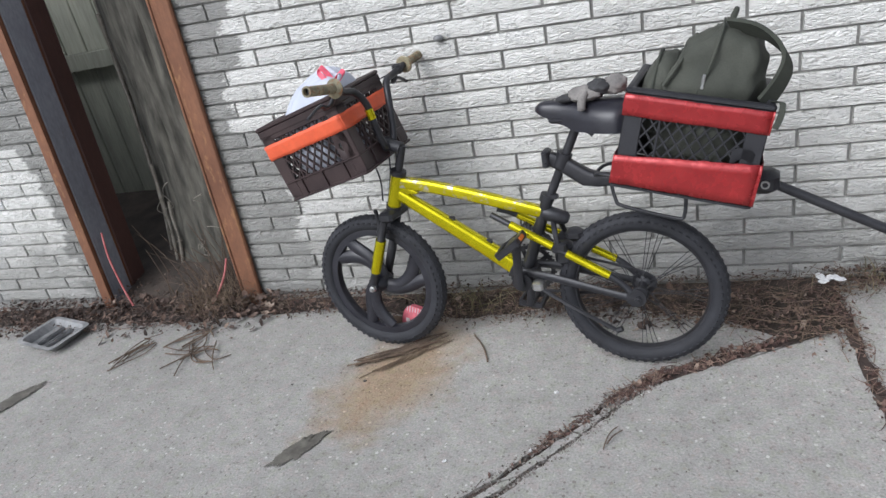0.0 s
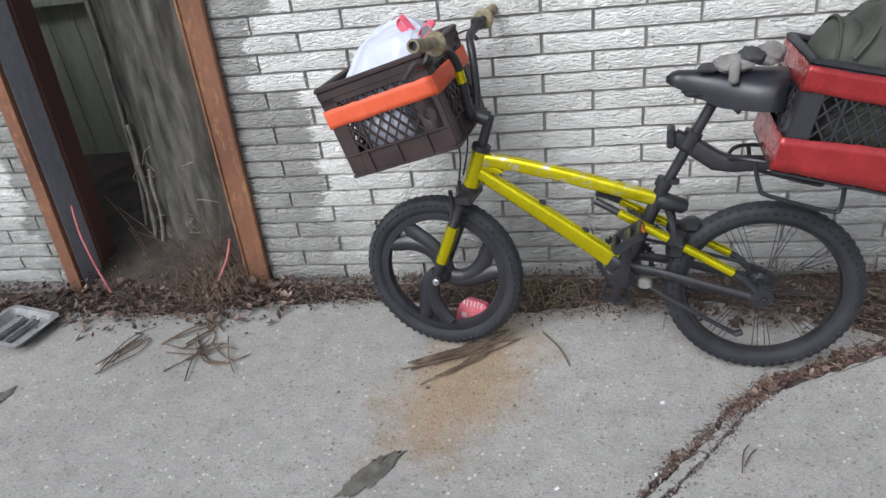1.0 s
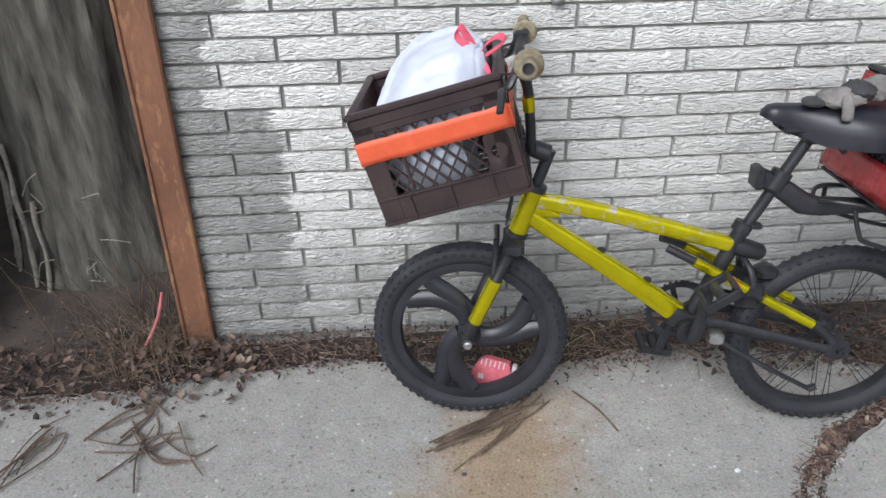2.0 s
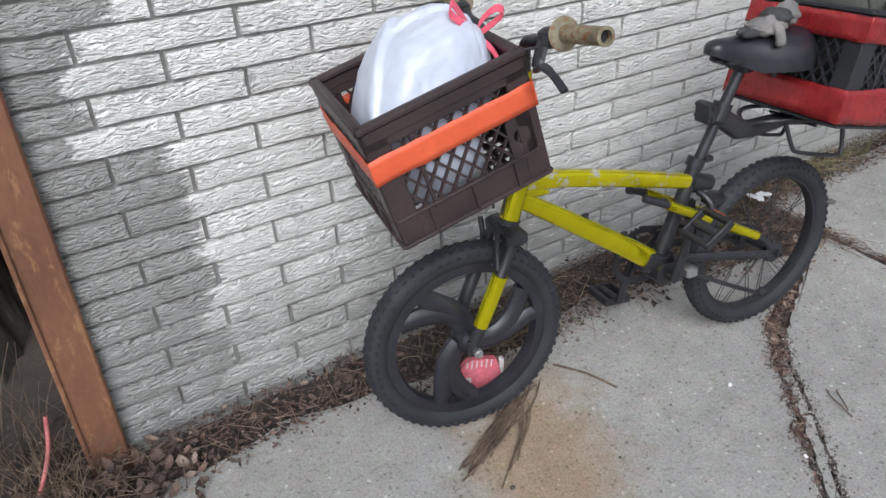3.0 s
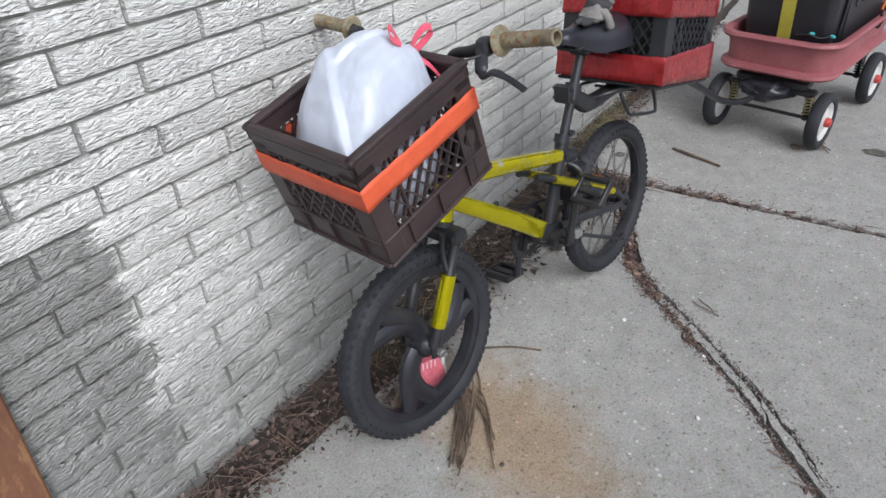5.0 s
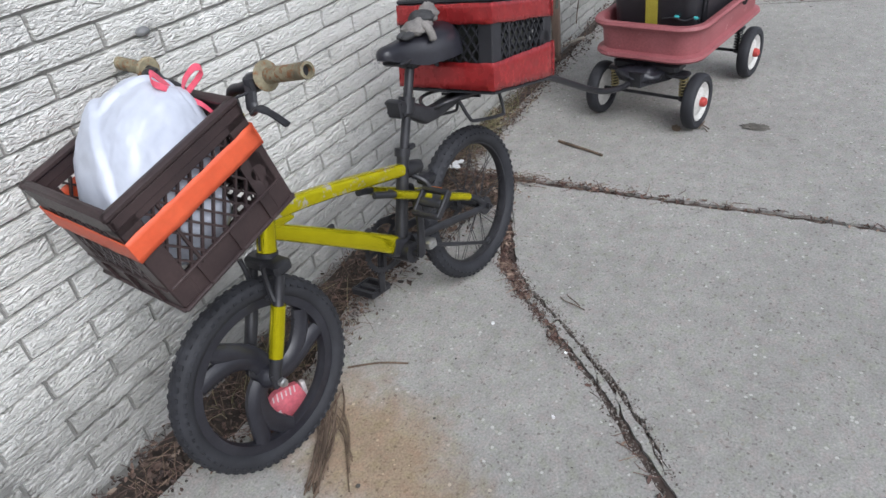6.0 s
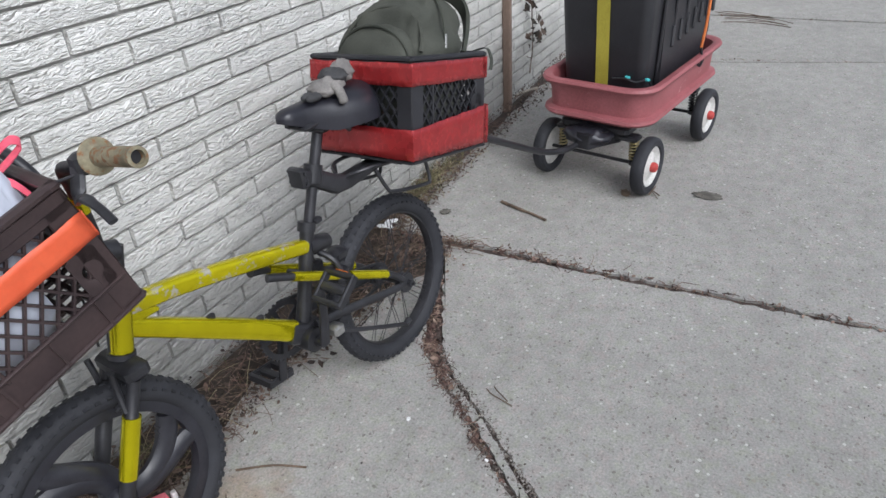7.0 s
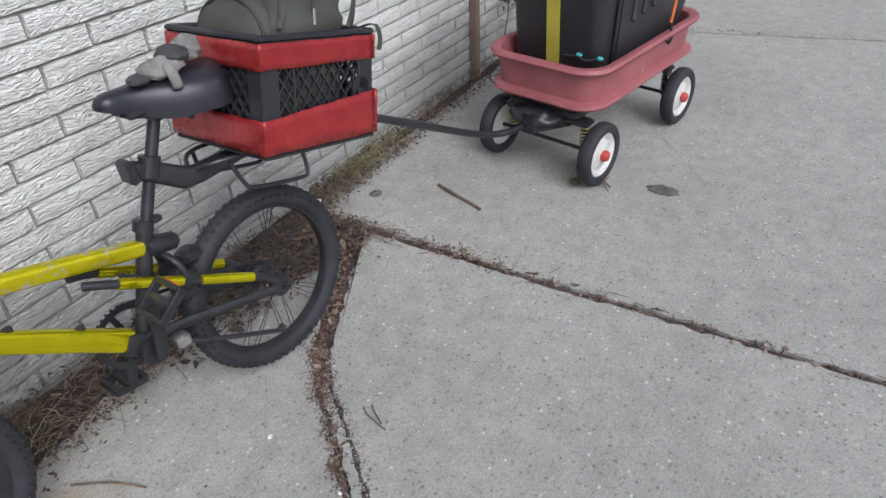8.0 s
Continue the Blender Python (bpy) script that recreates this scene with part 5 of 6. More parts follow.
part("tub", tub, M_WAGON, wagon, "faded red tub with rolled rim", smooth=50)
for sx in (-1, 1):
    ax_x = sx * 0.322
    axle = part("axle", Geo().tube([(ax_x, -0.235, 0.12), (ax_x, 0.235, 0.12)], 0.0075, 10), M_BLACK, wagon)
    part("bolster", Geo().box((ax_x, 0, 0.262), (0.10, 0.30, 0.05), ch=0.015).box((ax_x, 0, 0.228), (0.06, 0.36, 0.022), ch=0.006), M_BLACK, wagon)
    for sy in (-1, 1):
        p = (ax_x, sy * 0.160)
        coil = [(p[0] + 0.017 * math.cos(t * 40), p[1] + 0.017 * math.sin(t * 40), 0.135 + 0.085 * t) for t in (i / 70 for i in range(71))]
        part("spring", Geo().tube(coil, 0.0034, 6), M_SPRING if sx < 0 else M_BLACK, wagon, "yellow coil spring" if sx < 0 else "")
        part("post", Geo().tube([(p[0], p[1], 0.12), (p[0], p[1], 0.235)], 0.008, 8).box((p[0], p[1], 0.122), (0.035, 0.028, 0.026), ch=0.006), M_BLACK, wagon)
        wm = Matrix.Translation((ax_x, sy * 0.222, 0.12)) @ pose(0, 0, 0, -90 * sy, 0, 0)
        wh = part("wheel", Geo().turned([(0.088, -0.024), (0.108, -0.026), (0.116, -0.020), (0.1195, -0.008), (0.1195, 0.008), (0.116, 0.020), (0.108, 0.026), (0.088, 0.024), (0.082, 0.012), (0.082, -0.012)], 48, None, True), M_TYRE, wagon, "black rubber tyred wheel with white disc", m=wm)
        part("disc", Geo().turned([(0.012, -0.012), (0.086, -0.012), (0.086, 0.014), (0.080, 0.020), (0.074, 0.016), (0.060, 0.008), (0.040, 0.014), (0.030, 0.018), (0.012, 0.02)], 40), M_WHITE, wh)
        part("hub_cap", Geo().turned([(0.020, 0.018), (0.021, 0.030), (0.017, 0.040), (0.008, 0.044), (0.0, 0.045)], 20), M_HUBRED, wh)
yoke = part("yoke", Geo().rings([[(x, y * s, z) for y, z in ((-0.09, 0.20), (0.09, 0.20), (0.09, 0.26), (-0.09, 0.26))] for x, s, z0 in ((-0.24, 1.2, 0), (-0.33, 1.1, 0), (-0.42, 0.5, 0), (-0.46, 0.3, 0))]), M_BLACK, wagon)
part("boot", lump(lambda d: Vector((-0.375 + 0.085 * d.x, 0.015 + 0.105 * d.y, 0.235 + 0.036 * d.z)) + d * 0.014 * noise.noise(d * 3.2), 30, 18), M_SADDLE, wagon, smooth=70)
HITCH = BIKE @ Vector((-0.352, 0.02, 0.575))
inv = WG.inverted()
h = inv @ HITCH
pole = part("pole", Geo().tube(smooth_path([(-0.40, 0.02, 0.215), (-0.52, 0.04, 0.212), (-0.66, 0.07, 0.250), h.lerp(Vector((-0.66, 0.07, 0.250)), 0.5), h], 5), 0.0125, 12), M_BLACK, wagon, "black steel pull handle tied to the rack")
part("grip_loop", Geo().tube([h, h + (h - Vector((-0.66, 0.07, 0.222))).normalized() * 0.05], [0.018, 0.02], 12).box(tuple(h + Vector((-0.02, 0, 0.006))), (0.085, 0.07, 0.06), ch=0.014), M_BLACK, pole)
part("buckle", Geo().turned([(0.007, -0.002), (0.011, -0.002), (0.011, 0.002), (0.007, 0.002)], 20, Matrix.Translation(h + Vector((-0.01, -0.038, 0.008))) @ pose(0, 0, 0, 90, 0, 0), True), M_STEEL, pole)

# storage tote riding in the wagon
TT = WG @ Matrix.Translation((0.0, 0.014, 0.322)) @ pose(0, 0, 0, 0, 0, 1.5)
tote = thing("storage_tote", TT, "tall black plastic storage tote standing in the wagon", "storage box")
g = Geo().rings([round_rect(0.295, 0.165, 0.035, 0.0), round_rect(0.300, 0.170, 0.04, 0.02), round_rect(0.325, 0.188, 0.04, 0.50), round_rect(0.345, 0.205, 0.045, 0.505), round_rect(0.345, 0.205, 0.045, 0.53), round_rect(0.318, 0.18, 0.04, 0.532)])
part("body", g, M_TOTE, tote)
part("lid", Geo().rings([round_rect(0.350, 0.210, 0.045, 0.522), round_rect(0.355, 0.215, 0.045, 0.53), round_rect(0.350, 0.210, 0.045, 0.552), round_rect(0.31, 0.17, 0.04, 0.556)]), M_TOTE, tote)
for i in range(4):
    for sy in (-1, 1):
        part("rib", Geo().box((-0.20 + i * 0.13, sy * 0.176, 0.26), (0.016, 0.012, 0.44), Matrix.Rotation(radians(-2.3 * sy), 4, "X"), 0.004), M_TOTE, tote)
# a second lid leaning on the near side
flap = thing("box_lid", TT @ Matrix.Translation((0.06, -0.196, 0.020)) @ pose(0, 0, 0, -3, 0, 0), "black ribbed plastic lid leaning against the tote", "lid")
sheet = Geo()
prof = [(-0.27, 0.0), (0.18, 0.0), (0.30, 0.16), (0.33, 0.50), (-0.20, 0.50), (-0.27, 0.10)]
sheet.prism([(x, z) for x, z in prof], -0.009, 0.009)
part("panel", sheet.moved(pose(0, 0, 0, 90, 0, 0)), M_TOTE, flap)
for i in range(7):
    part("rib", Geo().box((-0.20 + 0.078 * i, -0.012, 0.20 + 0.022 * i), (0.020, 0.014, 0.085), pose(0, 0, 0, 0, 12, 0), 0.005), M_TOTE, flap)
strap = solid("cargo_strap", Geo().ribbon([(-0.298, 0.0, 0.015), (-0.307, 0.0, 0.10), (-0.331, 0.0, 0.52), (-0.36, 0.0, 0.54), (-0.355, 0.0, 0.560), (0.1, 0.0, 0.564)], 0.026, (0, 1, 0), 0.003), M_STRAP, "yellow webbing strap down the end of the tote", "strap", m=TT)
bungee = thing("bungee_cord", TT, "orange elastic cord hooked to the wagon rim", "cord")
part("cord", Geo().tube(smooth_path([(0.10, 0.0, 0.568), (0.10, -0.20, 0.566), (0.10, -0.262, 0.53), (0.105, -0.262, 0.30), (0.11, -0.25, 0.165)], 5), 0.006, 8), M_BUNGEE, bungee)
part("hook", Geo().tube(smooth_path([(0.11, -0.25, 0.17), (0.112, -0.255, 0.135), (0.112, -0.262, 0.118), (0.112, -0.252, 0.085), (0.112, -0.24, 0.10)], 5), 0.0055, 8), M_BLACK, bungee)
cord = thing("tied_cord", WG, "knotted teal cord at the corner of the wagon rim", "cord")
part("loop", Geo().tube(smooth_path([(-0.305, -0.04, 0.45), (-0.32, -0.10, 0.462), (-0.315, -0.14, 0.452), (-0.30, -0.178, 0.462), (-0.285, -0.19, 0.44)], 5), 0.004, 6), M_BLACK, cord)
for p in ((-0.312, -0.105, 0.465), (-0.298, -0.180, 0.462)):
    part("knot", lump(lambda d: Vector(p) + Vector((d.x * 0.009, d.y * 0.012, d.z * 0.007)) * (1 + 0.5 * noise.noise(d * 5)), 12, 8), M_TEAL, cord)

# ---------- far post, vine, wall mark ----------
far_post = thing("pipe_post", pose(2.64, -0.03, -0.03, 0, 0.9, 0), "slim weathered tan post fixed against the wall", "post")
part("shaft", Geo().box((0, 0.01, 1.2), (0.034, 0.045, 2.4), ch=0.006), M_POST_TAN, far_post)
part("clip", Geo().box((0, -0.005, 0.75), (0.085, 0.05, 0.03), ch=0.004), M_STEEL, far_post)
vine = thing("wall_vine", pose(2.98, -0.012, 0.0), "withered dark vine climbing the white wall", "vine")
pts = [(0.05 * math.sin(z * 7), -0.004 - 0.008 * rng.random(), 0.08 + z) for z in (i * 0.06 for i in range(22))]
part("stem", Geo().tube(smooth_path(pts, 3), 0.0035, 5), M_TWIG, vine)
g = Geo()
for k in range(150):
    z = 0.18 + rng.random() ** 0.8 * 1.2
    c = Vector((0.05 * math.sin(z * 7) + rng.gauss(0, 0.07), -0.012 - 0.03 * rng.random(), z))
    m = Matrix.Translation(c) @ pose(0, 0, 0, rng.uniform(0, 360), rng.uniform(0, 360), rng.uniform(0, 360))
    s = rng.uniform(0.015, 0.032)
    n0 = len(g.v)
    g.add([(-s, 0, 0), (0, -s * 0.6, s * 0.2), (s, 0, 0), (0, s * 0.6, s * 0.25)], [(0, 1, 3), (1, 2, 3)]).moved(m, n0)
part("leaves", g, M_IVY, vine, smooth=0)
solid("wall_bracket", lump(lambda d: Vector((0.027 + 0.017 * sq(d.x, 0.8), -0.008 + 0.016 * d.y, 0.982 + 0.011 * d.z)), 16, 10), M_TRAY, "small grey stub fixed in the brick wall", "bracket")

# ---------- litter and plants on the ground ----------
def leaf_into(g, c, s, r):
    m = Matrix.Translation(c) @ pose(0, 0, 0, r.gauss(0, 28), r.gauss(0, 28), r.uniform(0, 360))
    w, curl = s * r.uniform(0.35, 0.6), s * r.uniform(0.1, 0.5)
    n0 = len(g.v)
    g.add([(-s, 0, curl), (-s * 0.45, -w, curl * 0.4), (s * 0.4, -w * 0.8, 0), (s, 0, curl * 0.7), (s * 0.45, w, curl * 0.5), (-s * 0.4, w * 0.9, curl * 0.6), (0, 0, -s * 0.06)], [(0, 1, 6), (1, 2, 6), (2, 3, 6), (3, 4, 6), (4, 5, 6), (5, 0, 6)]).moved(m, n0)


def twig_into(g, c, ln, rad, r, yaw=None, lift=0.0):
    yaw = r.uniform(0, 360) if yaw is None else yaw
    m = Matrix.Translation(c) @ pose(0, 0, 0, 0, r.gauss(0, 5) - lift, yaw)
    b = r.uniform(-0.15, 0.15) * ln
    n0 = len(g.v)
    g.tube([(-ln / 2, 0, 0), (-ln * 0.1, b * 0.7, rad), (ln * 0.25, b, 0), (ln / 2, b * 0.4, 0)], [rad, rad * 0.9, rad * 0.75, rad * 0.4], 4).moved(m, n0)


r_ = random.Random(11)
strip, straw, chips = Geo(), Geo(), Geo()


def edge_y(x):
    """How far the litter reaches from the wall."""
    if x < -1.0:
        return -0.24
    if x < -0.4:
        return -0.15
    if x < 0.45:
        return -0.24
    if x < 1.25:
        return -0.20 - 0.25 * max(0, x - 0.45)
    return -0.13


for k in range(9500):
    x = r_.uniform(-2.9, 3.6)
    y = edge_y(x) * (r_.random() ** 0.75) * r_.choice((1, 1, 1, 1.25))
    dens = 1.0 if x < 1.9 else 0.55
    if r_.random() > dens:
        continue
    if OPEN[0] < x < OPEN[1] and r_.random() < 0.5:
        y = r_.uniform(-0.15, 0.25)
    pile = 0.035 * r_.random() if x < -1.0 or -0.1 < x < 0.5 else 0.02 * r_.random()
    leaf_into(strip, (x, y - 0.012, 0.0 + pile + (0.02 if y > -0.05 else 0)), r_.uniform(0.003, 0.0095), r_)
for k in range(900):
    x = r_.uniform(-2.4, -0.85)
    y = r_.gauss(-0.12, 0.08)
    leaf_into(strip, (x, min(y, 0.1), 0.01 + 0.05 * r_.random() * max(0, 1 - abs(y + 0.08) / 0.2)), r_.uniform(0.006, 0.020) * r_.choice((1, 1, 1.3)), r_)
for k in range(330):
    x = r_.uniform(-1.05, 0.55)
    leaf_into(strip, (x, r_.uniform(edge_y(x), -0.03), 0.008 + 0.016 * r_.random()), r_.uniform(0.006, 0.017), r_)
for k in range(60):
    x = r_.uniform(-1.05, 0.55)
    twig_into(straw, (x, r_.uniform(edge_y(x), -0.04), 0.02 + 0.02 * r_.random()), r_.uniform(0.05, 0.16), 0.0011, r_, lift=r_.uniform(-8, 8))
for k in range(260):
    x, y = r_.uniform(0.45, 1.2), r_.uniform(-0.33, -0.06)
    leaf_into(strip, (x, y, 0.012 * r_.random()), r_.uniform(0.008, 0.022), r_)
tagged(solid("leaf_litter", strip, M_LEAF, "brown dead leaves heaped along the foot of the wall", "leaves", "stuff", smooth=0))
for k in range(420):
    x = r_.choice((r_.uniform(-0.15, 0.45), r_.uniform(0.5, 1.6), r_.uniform(0.6, 1.3)))
    y = r_.uniform(edge_y(x) - 0.05, -0.03)
    twig_into(straw, (x, y, 0.012 + 0.03 * r_.random()), r_.uniform(0.04, 0.16), 0.0010, r_, lift=r_.uniform(-14, 14))
for k in range(1500):
    x = r_.uniform(-2.6, 2.4)
    y = edge_y(x) * r_.random() * 1.1
    twig_into(chips, (x, y, 0.008 + 0.025 * r_.random()), r_.uniform(0.02, 0.09), 0.0011, r_, lift=r_.uniform(-12, 12))
solid("dry_straw", straw, M_STRAW, "dry grass stalks lying in the leaf litter", "grass", "stuff")
for x0, y0, x1, y1, n, wd in ((1.25, -0.1, 1.248, -1.0, 320, 0.022), (1.248, -1.0, 1.245, -2.6, 200, 0.012), (1.06, -0.38, 0.66, -0.575, 340, 0.015), (0.66, -0.575, 0.52, -0.70, 170, 0.013), (0.505, -0.725, 0.33, -0.912, 110, 0.008), (0.32, -0.92, -0.3, -1.51, 60, 0.008), (1.0, -0.2, 1.2, -0.35, 160, 0.09), (3.6, -0.2, 3.93, -1.83, 60, 0.012), (4.86, -0.2, 4.86, -2.6, 60, 0.012)):
    for k in range(n):
        t = r_.random()
        c = (x0 + (x1 - x0) * t + r_.gauss(0, wd), y0 + (y1 - y0) * t + r_.gauss(0, wd), -0.008 + 0.012 * r_.random())
        if k % 3:
            leaf_into(chips, c, r_.uniform(0.005, 0.014), r_)
        else:
            twig_into(chips, (c[0], c[1], c[2] + 0.004), r_.uniform(0.02, 0.07), 0.0014, r_)
solid("crack_debris", chips, M_MULCH, "reddish brown mulch and needles packed in the cracks", "debris", "stuff", smooth=0)

gravel = Geo()
for A, B, n in ((CRACK_A, CRACK_B, 2600),):
    for k in range(n):
        i = r_.randrange(2, 10)
        p = Vector(A[i]).lerp(Vector(A[i + 1]), r_.random())
        if r_.random() < 0.5:
            p = Vector(B[i + 1]).lerp(Vector(B[i + 2]), r_.random())
        s = r_.uniform(0.0015, 0.0055)
        n0 = len(gravel.v)
        m = Matrix.Translation((p.x + r_.gauss(0, 0.011), p.y + r_.gauss(0, 0.011), -0.004 + 0.004 * r_.random())) @ pose(0, 0, 0, r_.uniform(0, 360), r_.uniform(0, 360), r_.uniform(0, 360))
        gravel.add([(-s, 0, 0), (s, 0, 0), (0, -s * 0.8, 0), (0, s * 0.9, 0), (0, 0, -s * 0.7), (0, 0, s * 0.6)], [(0, 2, 5), (2, 1, 5), (1, 3, 5), (3, 0, 5), (2, 0, 4), (1, 2, 4), (3, 1, 4), (0, 3, 4)]).moved(m, n0)
solid("crack_gravel", gravel, M_GRAVEL, "crumbled grey concrete grit in the crack", "gravel", "stuff", smooth=0)

weeds = Geo()
for k in range(330):
    x, y = r_.gauss(1.62, 0.16), -0.02 - abs(r_.gauss(0, 0.05))
    if k >= 260:
        x, y = r_.gauss(-0.02, 0.10), r_.uniform(-0.2, -0.05)
    top = Vector((x + r_.gauss(0, 0.05), y + r_.gauss(-0.02, 0.04), r_.uniform(0.02, 0.085)))
    weeds.tube(arc((x, y, -0.01), (x, y, top.z * 0.8), top, 3), [0.0016, 0.0014, 0.001, 0.0005], 3)
solid("weeds", weeds, M_WEED, "dry and greenish weeds at the foot of the wall", "weeds", "stuff", smooth=0)

specks = Geo()
for k in range(1500):
    x, y = r_.uniform(-2.4, 4.2), -r_.uniform(0.2, 2.6)
    if k % 3 == 0:
        leaf_into(specks, (x, y, 0.003), r_.uniform(0.0015, 0.004), r_)
    else:
        twig_into(specks, (x, y, 0.002), r_.uniform(0.005, 0.022), 0.0007, r_)
solid("yard_specks", specks, M_SPECK, "scattered bits of twig and leaf on the concrete", "debris", "stuff", smooth=0)


def twig_bundle(name, centre, yaw, n, ln, spread, label, mat=M_TWIG, rad=0.0026, fan=9, curl=0.16):
    t = tagged(new(name), label, "twigs")
    t.matrix_basis = Matrix.Translation(centre) @ pose(0, 0, 0, 0, 0, yaw)
    for k in range(n):
        g = Geo()
        l2 = ln * r_.uniform(0.5, 1.0)
        c = Vector((r_.gauss(0, 0.12 * ln), r_.gauss(0, spread), 0.004 + 0.003 * k % 0.012))
        b = r_.uniform(-curl, curl) * l2
        g.tube(smooth_path([(-l2 / 2, -b * 0.5, 0), (-l2 * 0.15, b * 0.5, 0.004), (l2 * 0.2, b, 0.002), (l2 / 2, b * 0.2, 0.0)], 3), [rad * r_.uniform(0.7, 1.2)] * 9 + [rad * 0.4], 5)
        g.moved(Matrix.Translation(c) @ pose(0, 0, 0, 0, 0, r_.gauss(0, fan)))
        part("twig", g, mat, t)
    return t


twig_bundle("twig_bundle", (-0.20, -0.435, 0.002), 28, 14, 0.34, 0.010, "dry brown stalks under the front wheel", M_TWIG, 0.0028, 4, 0.10)
twig_bundle("twig_bundle", (-0.175, -0.49, 0.002), 46, 7, 0.24, 0.007, "dry brown stalks under the front wheel", M_STRAW, 0.0022, 5, 0.08)
twig_bundle("twig_bundle", (-1.375, -0.43, 0.002), 66, 8, 0.22, 0.010, "small bundle of dark twigs on the concrete")
twig_bundle("twig_bundle", (-1.02, -0.45, 0.002), -18, 7, 0.30, 0.025, "curved dry twigs lying on the concrete", M_TWIG, 0.003, 30, 0.4)
twig_bundle("twig_bundle", (-1.14, -0.36, 0.002), 50, 7, 0.24, 0.03, "curved dry twigs lying on the concrete", M_TWIG, 0.003, 40, 0.45)
twig_bundle("twig_bundle", (0.561, -0.837, 0.002), 62, 2, 0.10, 0.010, "thin forked twig on the concrete", M_TWIG, 0.0018)
twig_bundle("twig_bundle", (4.75, -1.0, 0.002), 80, 8, 0.5, 0.06, "brown twigs and leaves by the far joint")
solid("stick", Geo().tube(smooth_path([(1.595, -0.419, 0.006), (1.56, -0.50, 0.009), (1.535, -0.58, 0.007), (1.511, -0.64, 0.006)], 4), [0.0065] * 6 + [0.0055] * 7, 7), M_TWIG, "dark straight stick lying on the concrete", "stick")
solid("stick", Geo().tube(smooth_path([(0.05, -0.34, 0.004), (0.10, -0.42, 0.006), (0.13, -0.50, 0.004)], 4), 0.003, 6), M_TWIG, "thin dark stick lying on the concrete", "stick")
flat = lambda c, a, b, yaw, seed: lump(lambda d: Vector((d.x * a, d.y * b, 0.003 + 0.003 * d.z)) * (1 + 0.55 * noise.noise(d * 2.2 + Vector((seed, 0, 0))) + 0.3 * noise.noise(d * 6 + Vector((0, seed, 0)))), 40, 8).moved(Matrix.Translation(c) @ pose(0, 0, 0, 0, 0, yaw))
solid("flattened_leaf", flat((1.925, -1.18, 0.001), 0.03, 0.055, 0, 3), M_STAINLEAF, "dark flattened leaf on the concrete", "leaf")
solid("flattened_leaf", flat((1.44, -0.235, 0.001), 0.022, 0.02, 0, 5), M_STAINLEAF, "dark flattened leaf on the concrete", "leaf")
solid("flattened_leaf", flat((-0.375, -0.925, 0.001), 0.085, 0.03, 52, 8), M_STAINLEAF, "dark wet leaf stuck to the concrete", "leaf")
solid("flattened_leaf", flat((-1.73, -0.73, 0.001), 0.12, 0.035, 62, 12), M_STAINLEAF, "dark wet leaf clump on the concrete", "leaf")
solid("flattened_leaf", flat((1.84, -0.87, 0.001), 0.03, 0.018, 20, 14), M_CARD, "brown leaf beside the wagon wheel", "leaf")
for k, (x, y, s) in enumerate(((0.376, -0.657, 0.007), (0.095, -0.956, 0.006), (0.33, -0.905, 0.005))):
    solid("paper_scrap", flat((x, y, 0.001), s, s * 0.7, 40 * k, 20 + k), M_LITTER, "tiny white paper scrap on the concrete", "paper")
for k in range(4):
    solid("paper_scrap", flat((1.226 + r_.uniform(-0.03, 0.03), -0.102 + r_.uniform(-0.025, 0.025), 0.03), 0.02, 0.013, 50 * k, 30 + k).moved(Matrix.Translation((0, 0, 0))), M_LITTER, "torn white paper scrap among dead leaves", "paper")
for x, y, s in ((-0.022, -0.67, 0.008), (0.20, -0.62, 0.006), (-0.55, -0.62, 0.009), (-0.48, -0.70, 0.006), (0.10, -1.24, 0.007), (0.85, -0.95, 0.006), (-0.28, -0.60, 0.012)):
    s *= 0.55
    solid("pebble", lump(lambda d: Vector((x, y, s * 0.4)) + Vector((d.x * s, d.y * s * 0.8, d.z * s * 0.45)) * (1 + 0.25 * noise.noise(d * 3 + Vector((x * 9, 0, 0)))), 10, 7), M_PEBBLE, "small dark pebble on the concrete", "pebble")

# crushed tray
tray = thing("food_tray", Matrix.Translation((-1.885, -0.315, 0.0)) @ pose(0, 0, 0, 0, 3, -12) @ Matrix.Diagonal((0.9, 0.9, 0.9, 1)), "grimy grey plastic food tray, empty, on the concrete", "tray")
part("shell", Geo().rings([round_rect(0.085, 0.065, 0.02, 0.004), round_rect(0.100, 0.080, 0.025, 0.010), round_rect(0.120, 0.100, 0.03, 0.045), round_rect(0.138, 0.118, 0.03, 0.047), round_rect(0.138, 0.118, 0.03, 0.050), round_rect(0.119, 0.099, 0.03, 0.050), round_rect(0.098, 0.078, 0.025, 0.015), round_rect(0.08, 0.06, 0.02, 0.012)]), M_TRAY, tray)
for s in (-1, 1):
    part("divider", Geo().box((0.03 * s, 0, 0.022), (0.01, 0.15, 0.022), ch=0.004), M_TRAY, tray)

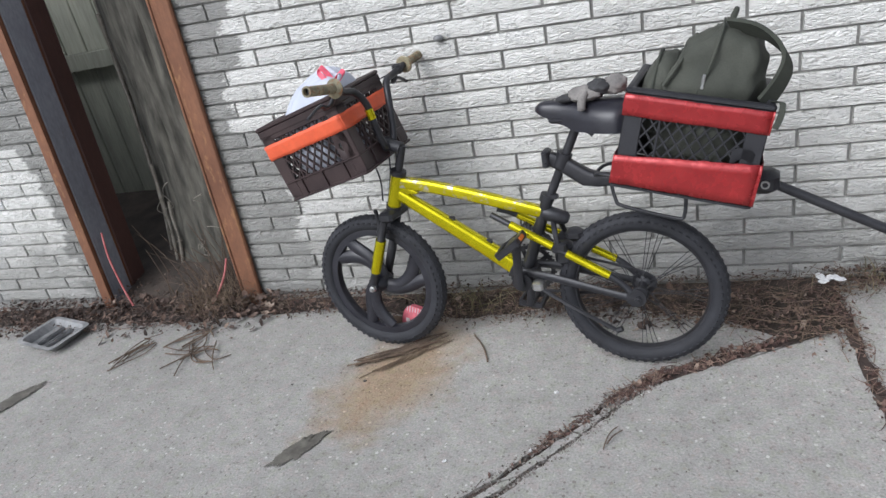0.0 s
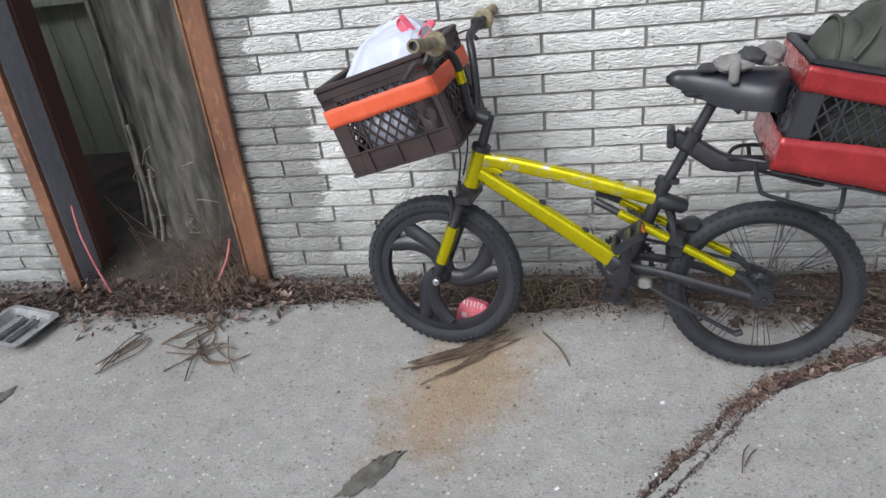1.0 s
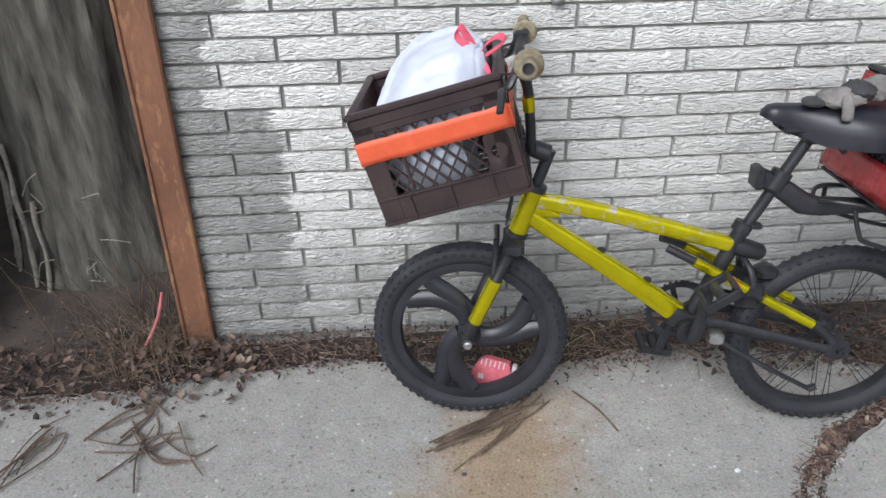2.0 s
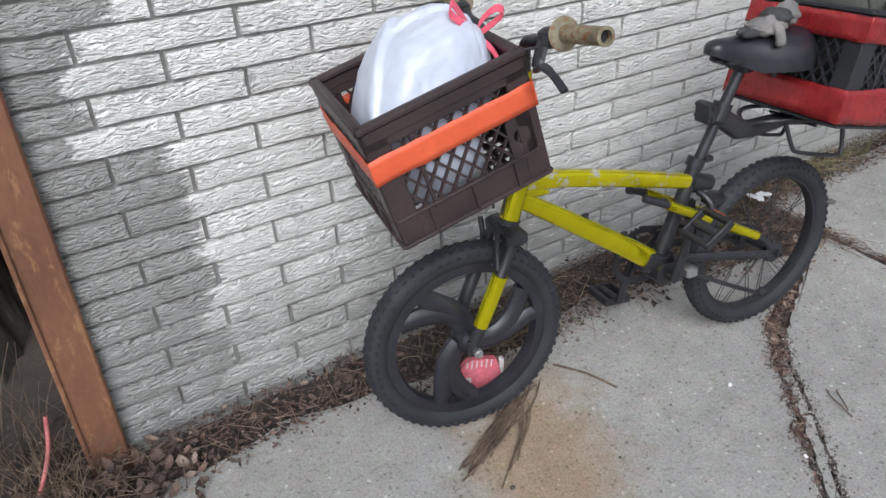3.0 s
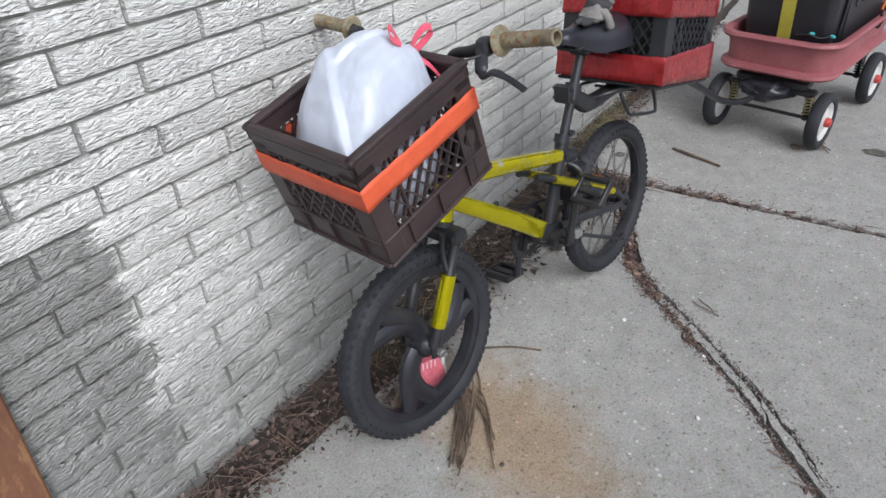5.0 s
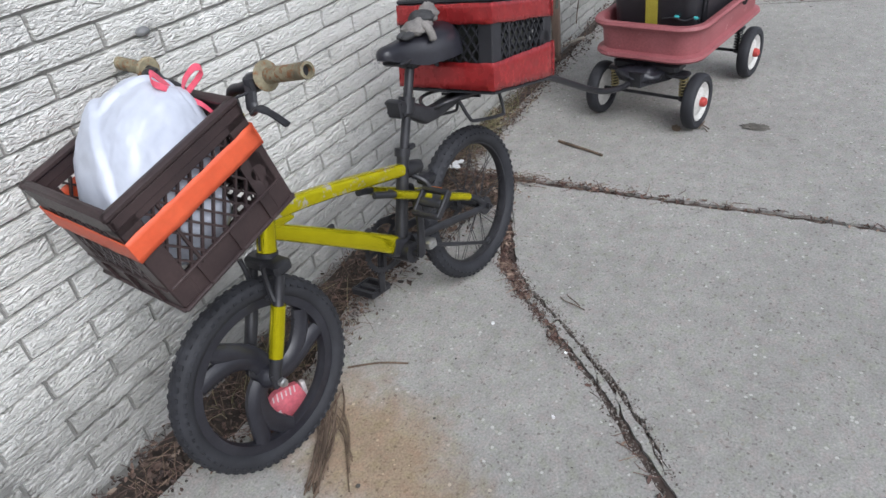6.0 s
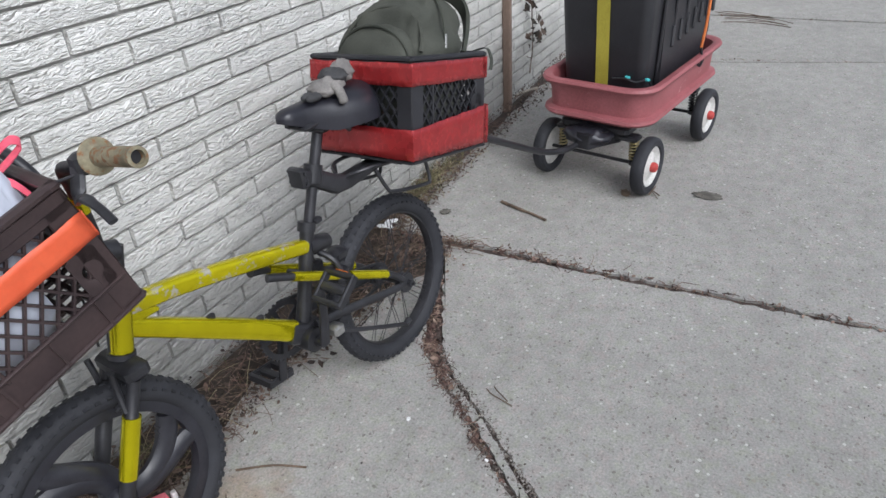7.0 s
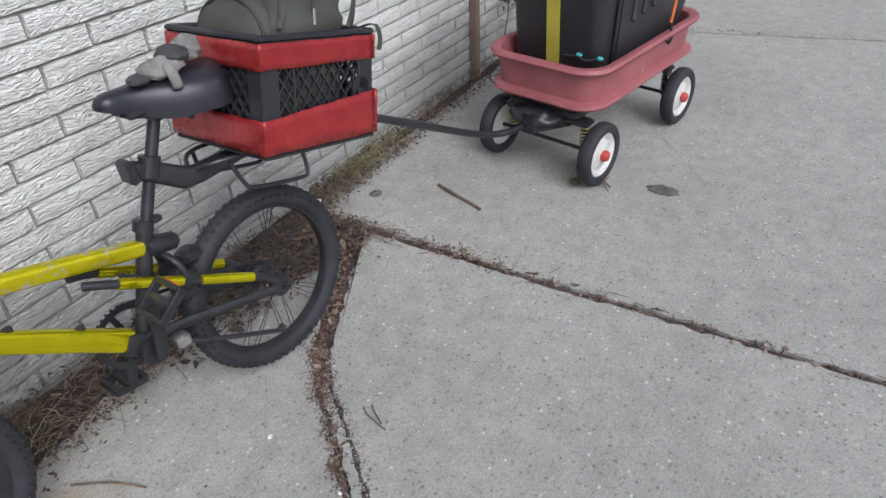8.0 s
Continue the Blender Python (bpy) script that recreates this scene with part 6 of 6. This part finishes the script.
# flattened food carton behind the front wheel
CARTON = Matrix.Translation((-0.232, -0.291, 0.016)) @ pose(0, 0, 0, -14, -2, -21)
carton = thing("food_carton", CARTON, "flattened pink-red food carton leaning in the litter", "carton")
outline = [(0.0, 0.0)] + [(0.004 + 0.05 * (1 - math.cos(radians(a))), 0.010 + 0.080 * math.sin(radians(a))) for a in range(0, 100, 10)] + [(0.085, 0.086), (0.112, 0.080), (0.121, 0.040), (0.118, 0.010)]
part("sleeve", Geo().prism(outline, -0.011, 0.011).moved(pose(0, 0, 0, 90, 0, 0)), M_CUP, carton)
part("torn_flap", Geo().box((0.117, 0.0, 0.062), (0.012, 0.019, 0.058), pose(0, 0, 0, 0, 7, 0), 0.002), M_CUP_PRINT, carton, "pale torn inner flap")
for k in range(6):
    part("print_mark", Geo().box((0, 0, 0), (0.0035, 0.0012, 0.016 + 0.004 * ((k * 5) % 3)), Matrix.Translation((0.036 + 0.0125 * k, -0.0115, 0.078 - 0.001 * k)) @ pose(0, 0, 0, 0, 12, 0), 0.0003), M_CUP_PRINT, carton, "plain white printed bar")
part("print_mark", Geo().box((0.034, -0.0115, 0.034), (0.016, 0.0012, 0.015), ch=0.0003), M_CUP_PRINT, carton, "plain white printed patch")
solid("card_scrap", Geo().box((0, 0, 0), (0.07, 0.055, 0.004), ch=0.001), M_CARD, "torn brown cardboard scrap beside the carton", "cardboard", m=Matrix.Translation((-0.262, -0.292, 0.030)) @ pose(0, 0, 0, 58, 8, 10))

# pink cables at the foot of the opening
for pts in ([(-1.735, 0.02, 0.36), (-1.715, -0.02, 0.25), (-1.68, -0.05, 0.12), (-1.64, -0.075, 0.02)], [(-1.115, 0.0, 0.20), (-1.135, -0.03, 0.13), (-1.175, -0.06, 0.06), (-1.21, -0.075, 0.02)]):
    solid("cable", Geo().tube(smooth_path(pts, 6), 0.0048, 8), M_CABLE, "faded pink-red cable end hanging at the opening", "cable")
brush = tagged(new("dead_brush"), "dry bare brush at the foot of the tree", "brush")
for k in range(46):
    x, y = r_.gauss(-1.25, 0.16), r_.uniform(-0.02, 0.22)
    top = Vector((x + r_.gauss(0, 0.09), y - r_.uniform(0, 0.06), r_.uniform(0.10, 0.36)))
    mid = Vector((x + r_.gauss(0, 0.03), y, top.z * 0.5))
    part("twig", Geo().tube(arc((x, y, -0.02), mid, top, 5), [0.0028, 0.0025, 0.002, 0.0017, 0.0013, 0.0008], 5), M_TWIG, brush)
tuft = Geo()
for k in range(260):
    x, y = r_.gauss(-1.16, 0.09), r_.gauss(-0.06, 0.07)
    top = Vector((x + r_.gauss(0, 0.07), y + r_.gauss(-0.02, 0.05), r_.uniform(0.03, 0.15)))
    tuft.tube(arc((x, y, -0.01), (x, y, top.z * 0.9), top, 3), [0.0012, 0.0011, 0.0008, 0.0004], 3)
solid("grass_tuft", tuft, M_STRAW, "dry straggly grass beside the rusty post", "grass", "stuff", smooth=0)
solid("stick", Geo().tube(smooth_path([(2.76, -0.02, 0.018), (2.84, -0.05, 0.022), (2.92, -0.088, 0.018)], 4), 0.008, 8), M_VINE, "pale stick lying in the litter by the wall", "stick")
twig_bundle("twig_bundle", (1.88, -0.975, 0.002), 35, 3, 0.12, 0.012, "thin dark forked twig by the wagon wheel", M_TWIG, 0.0026, 24)
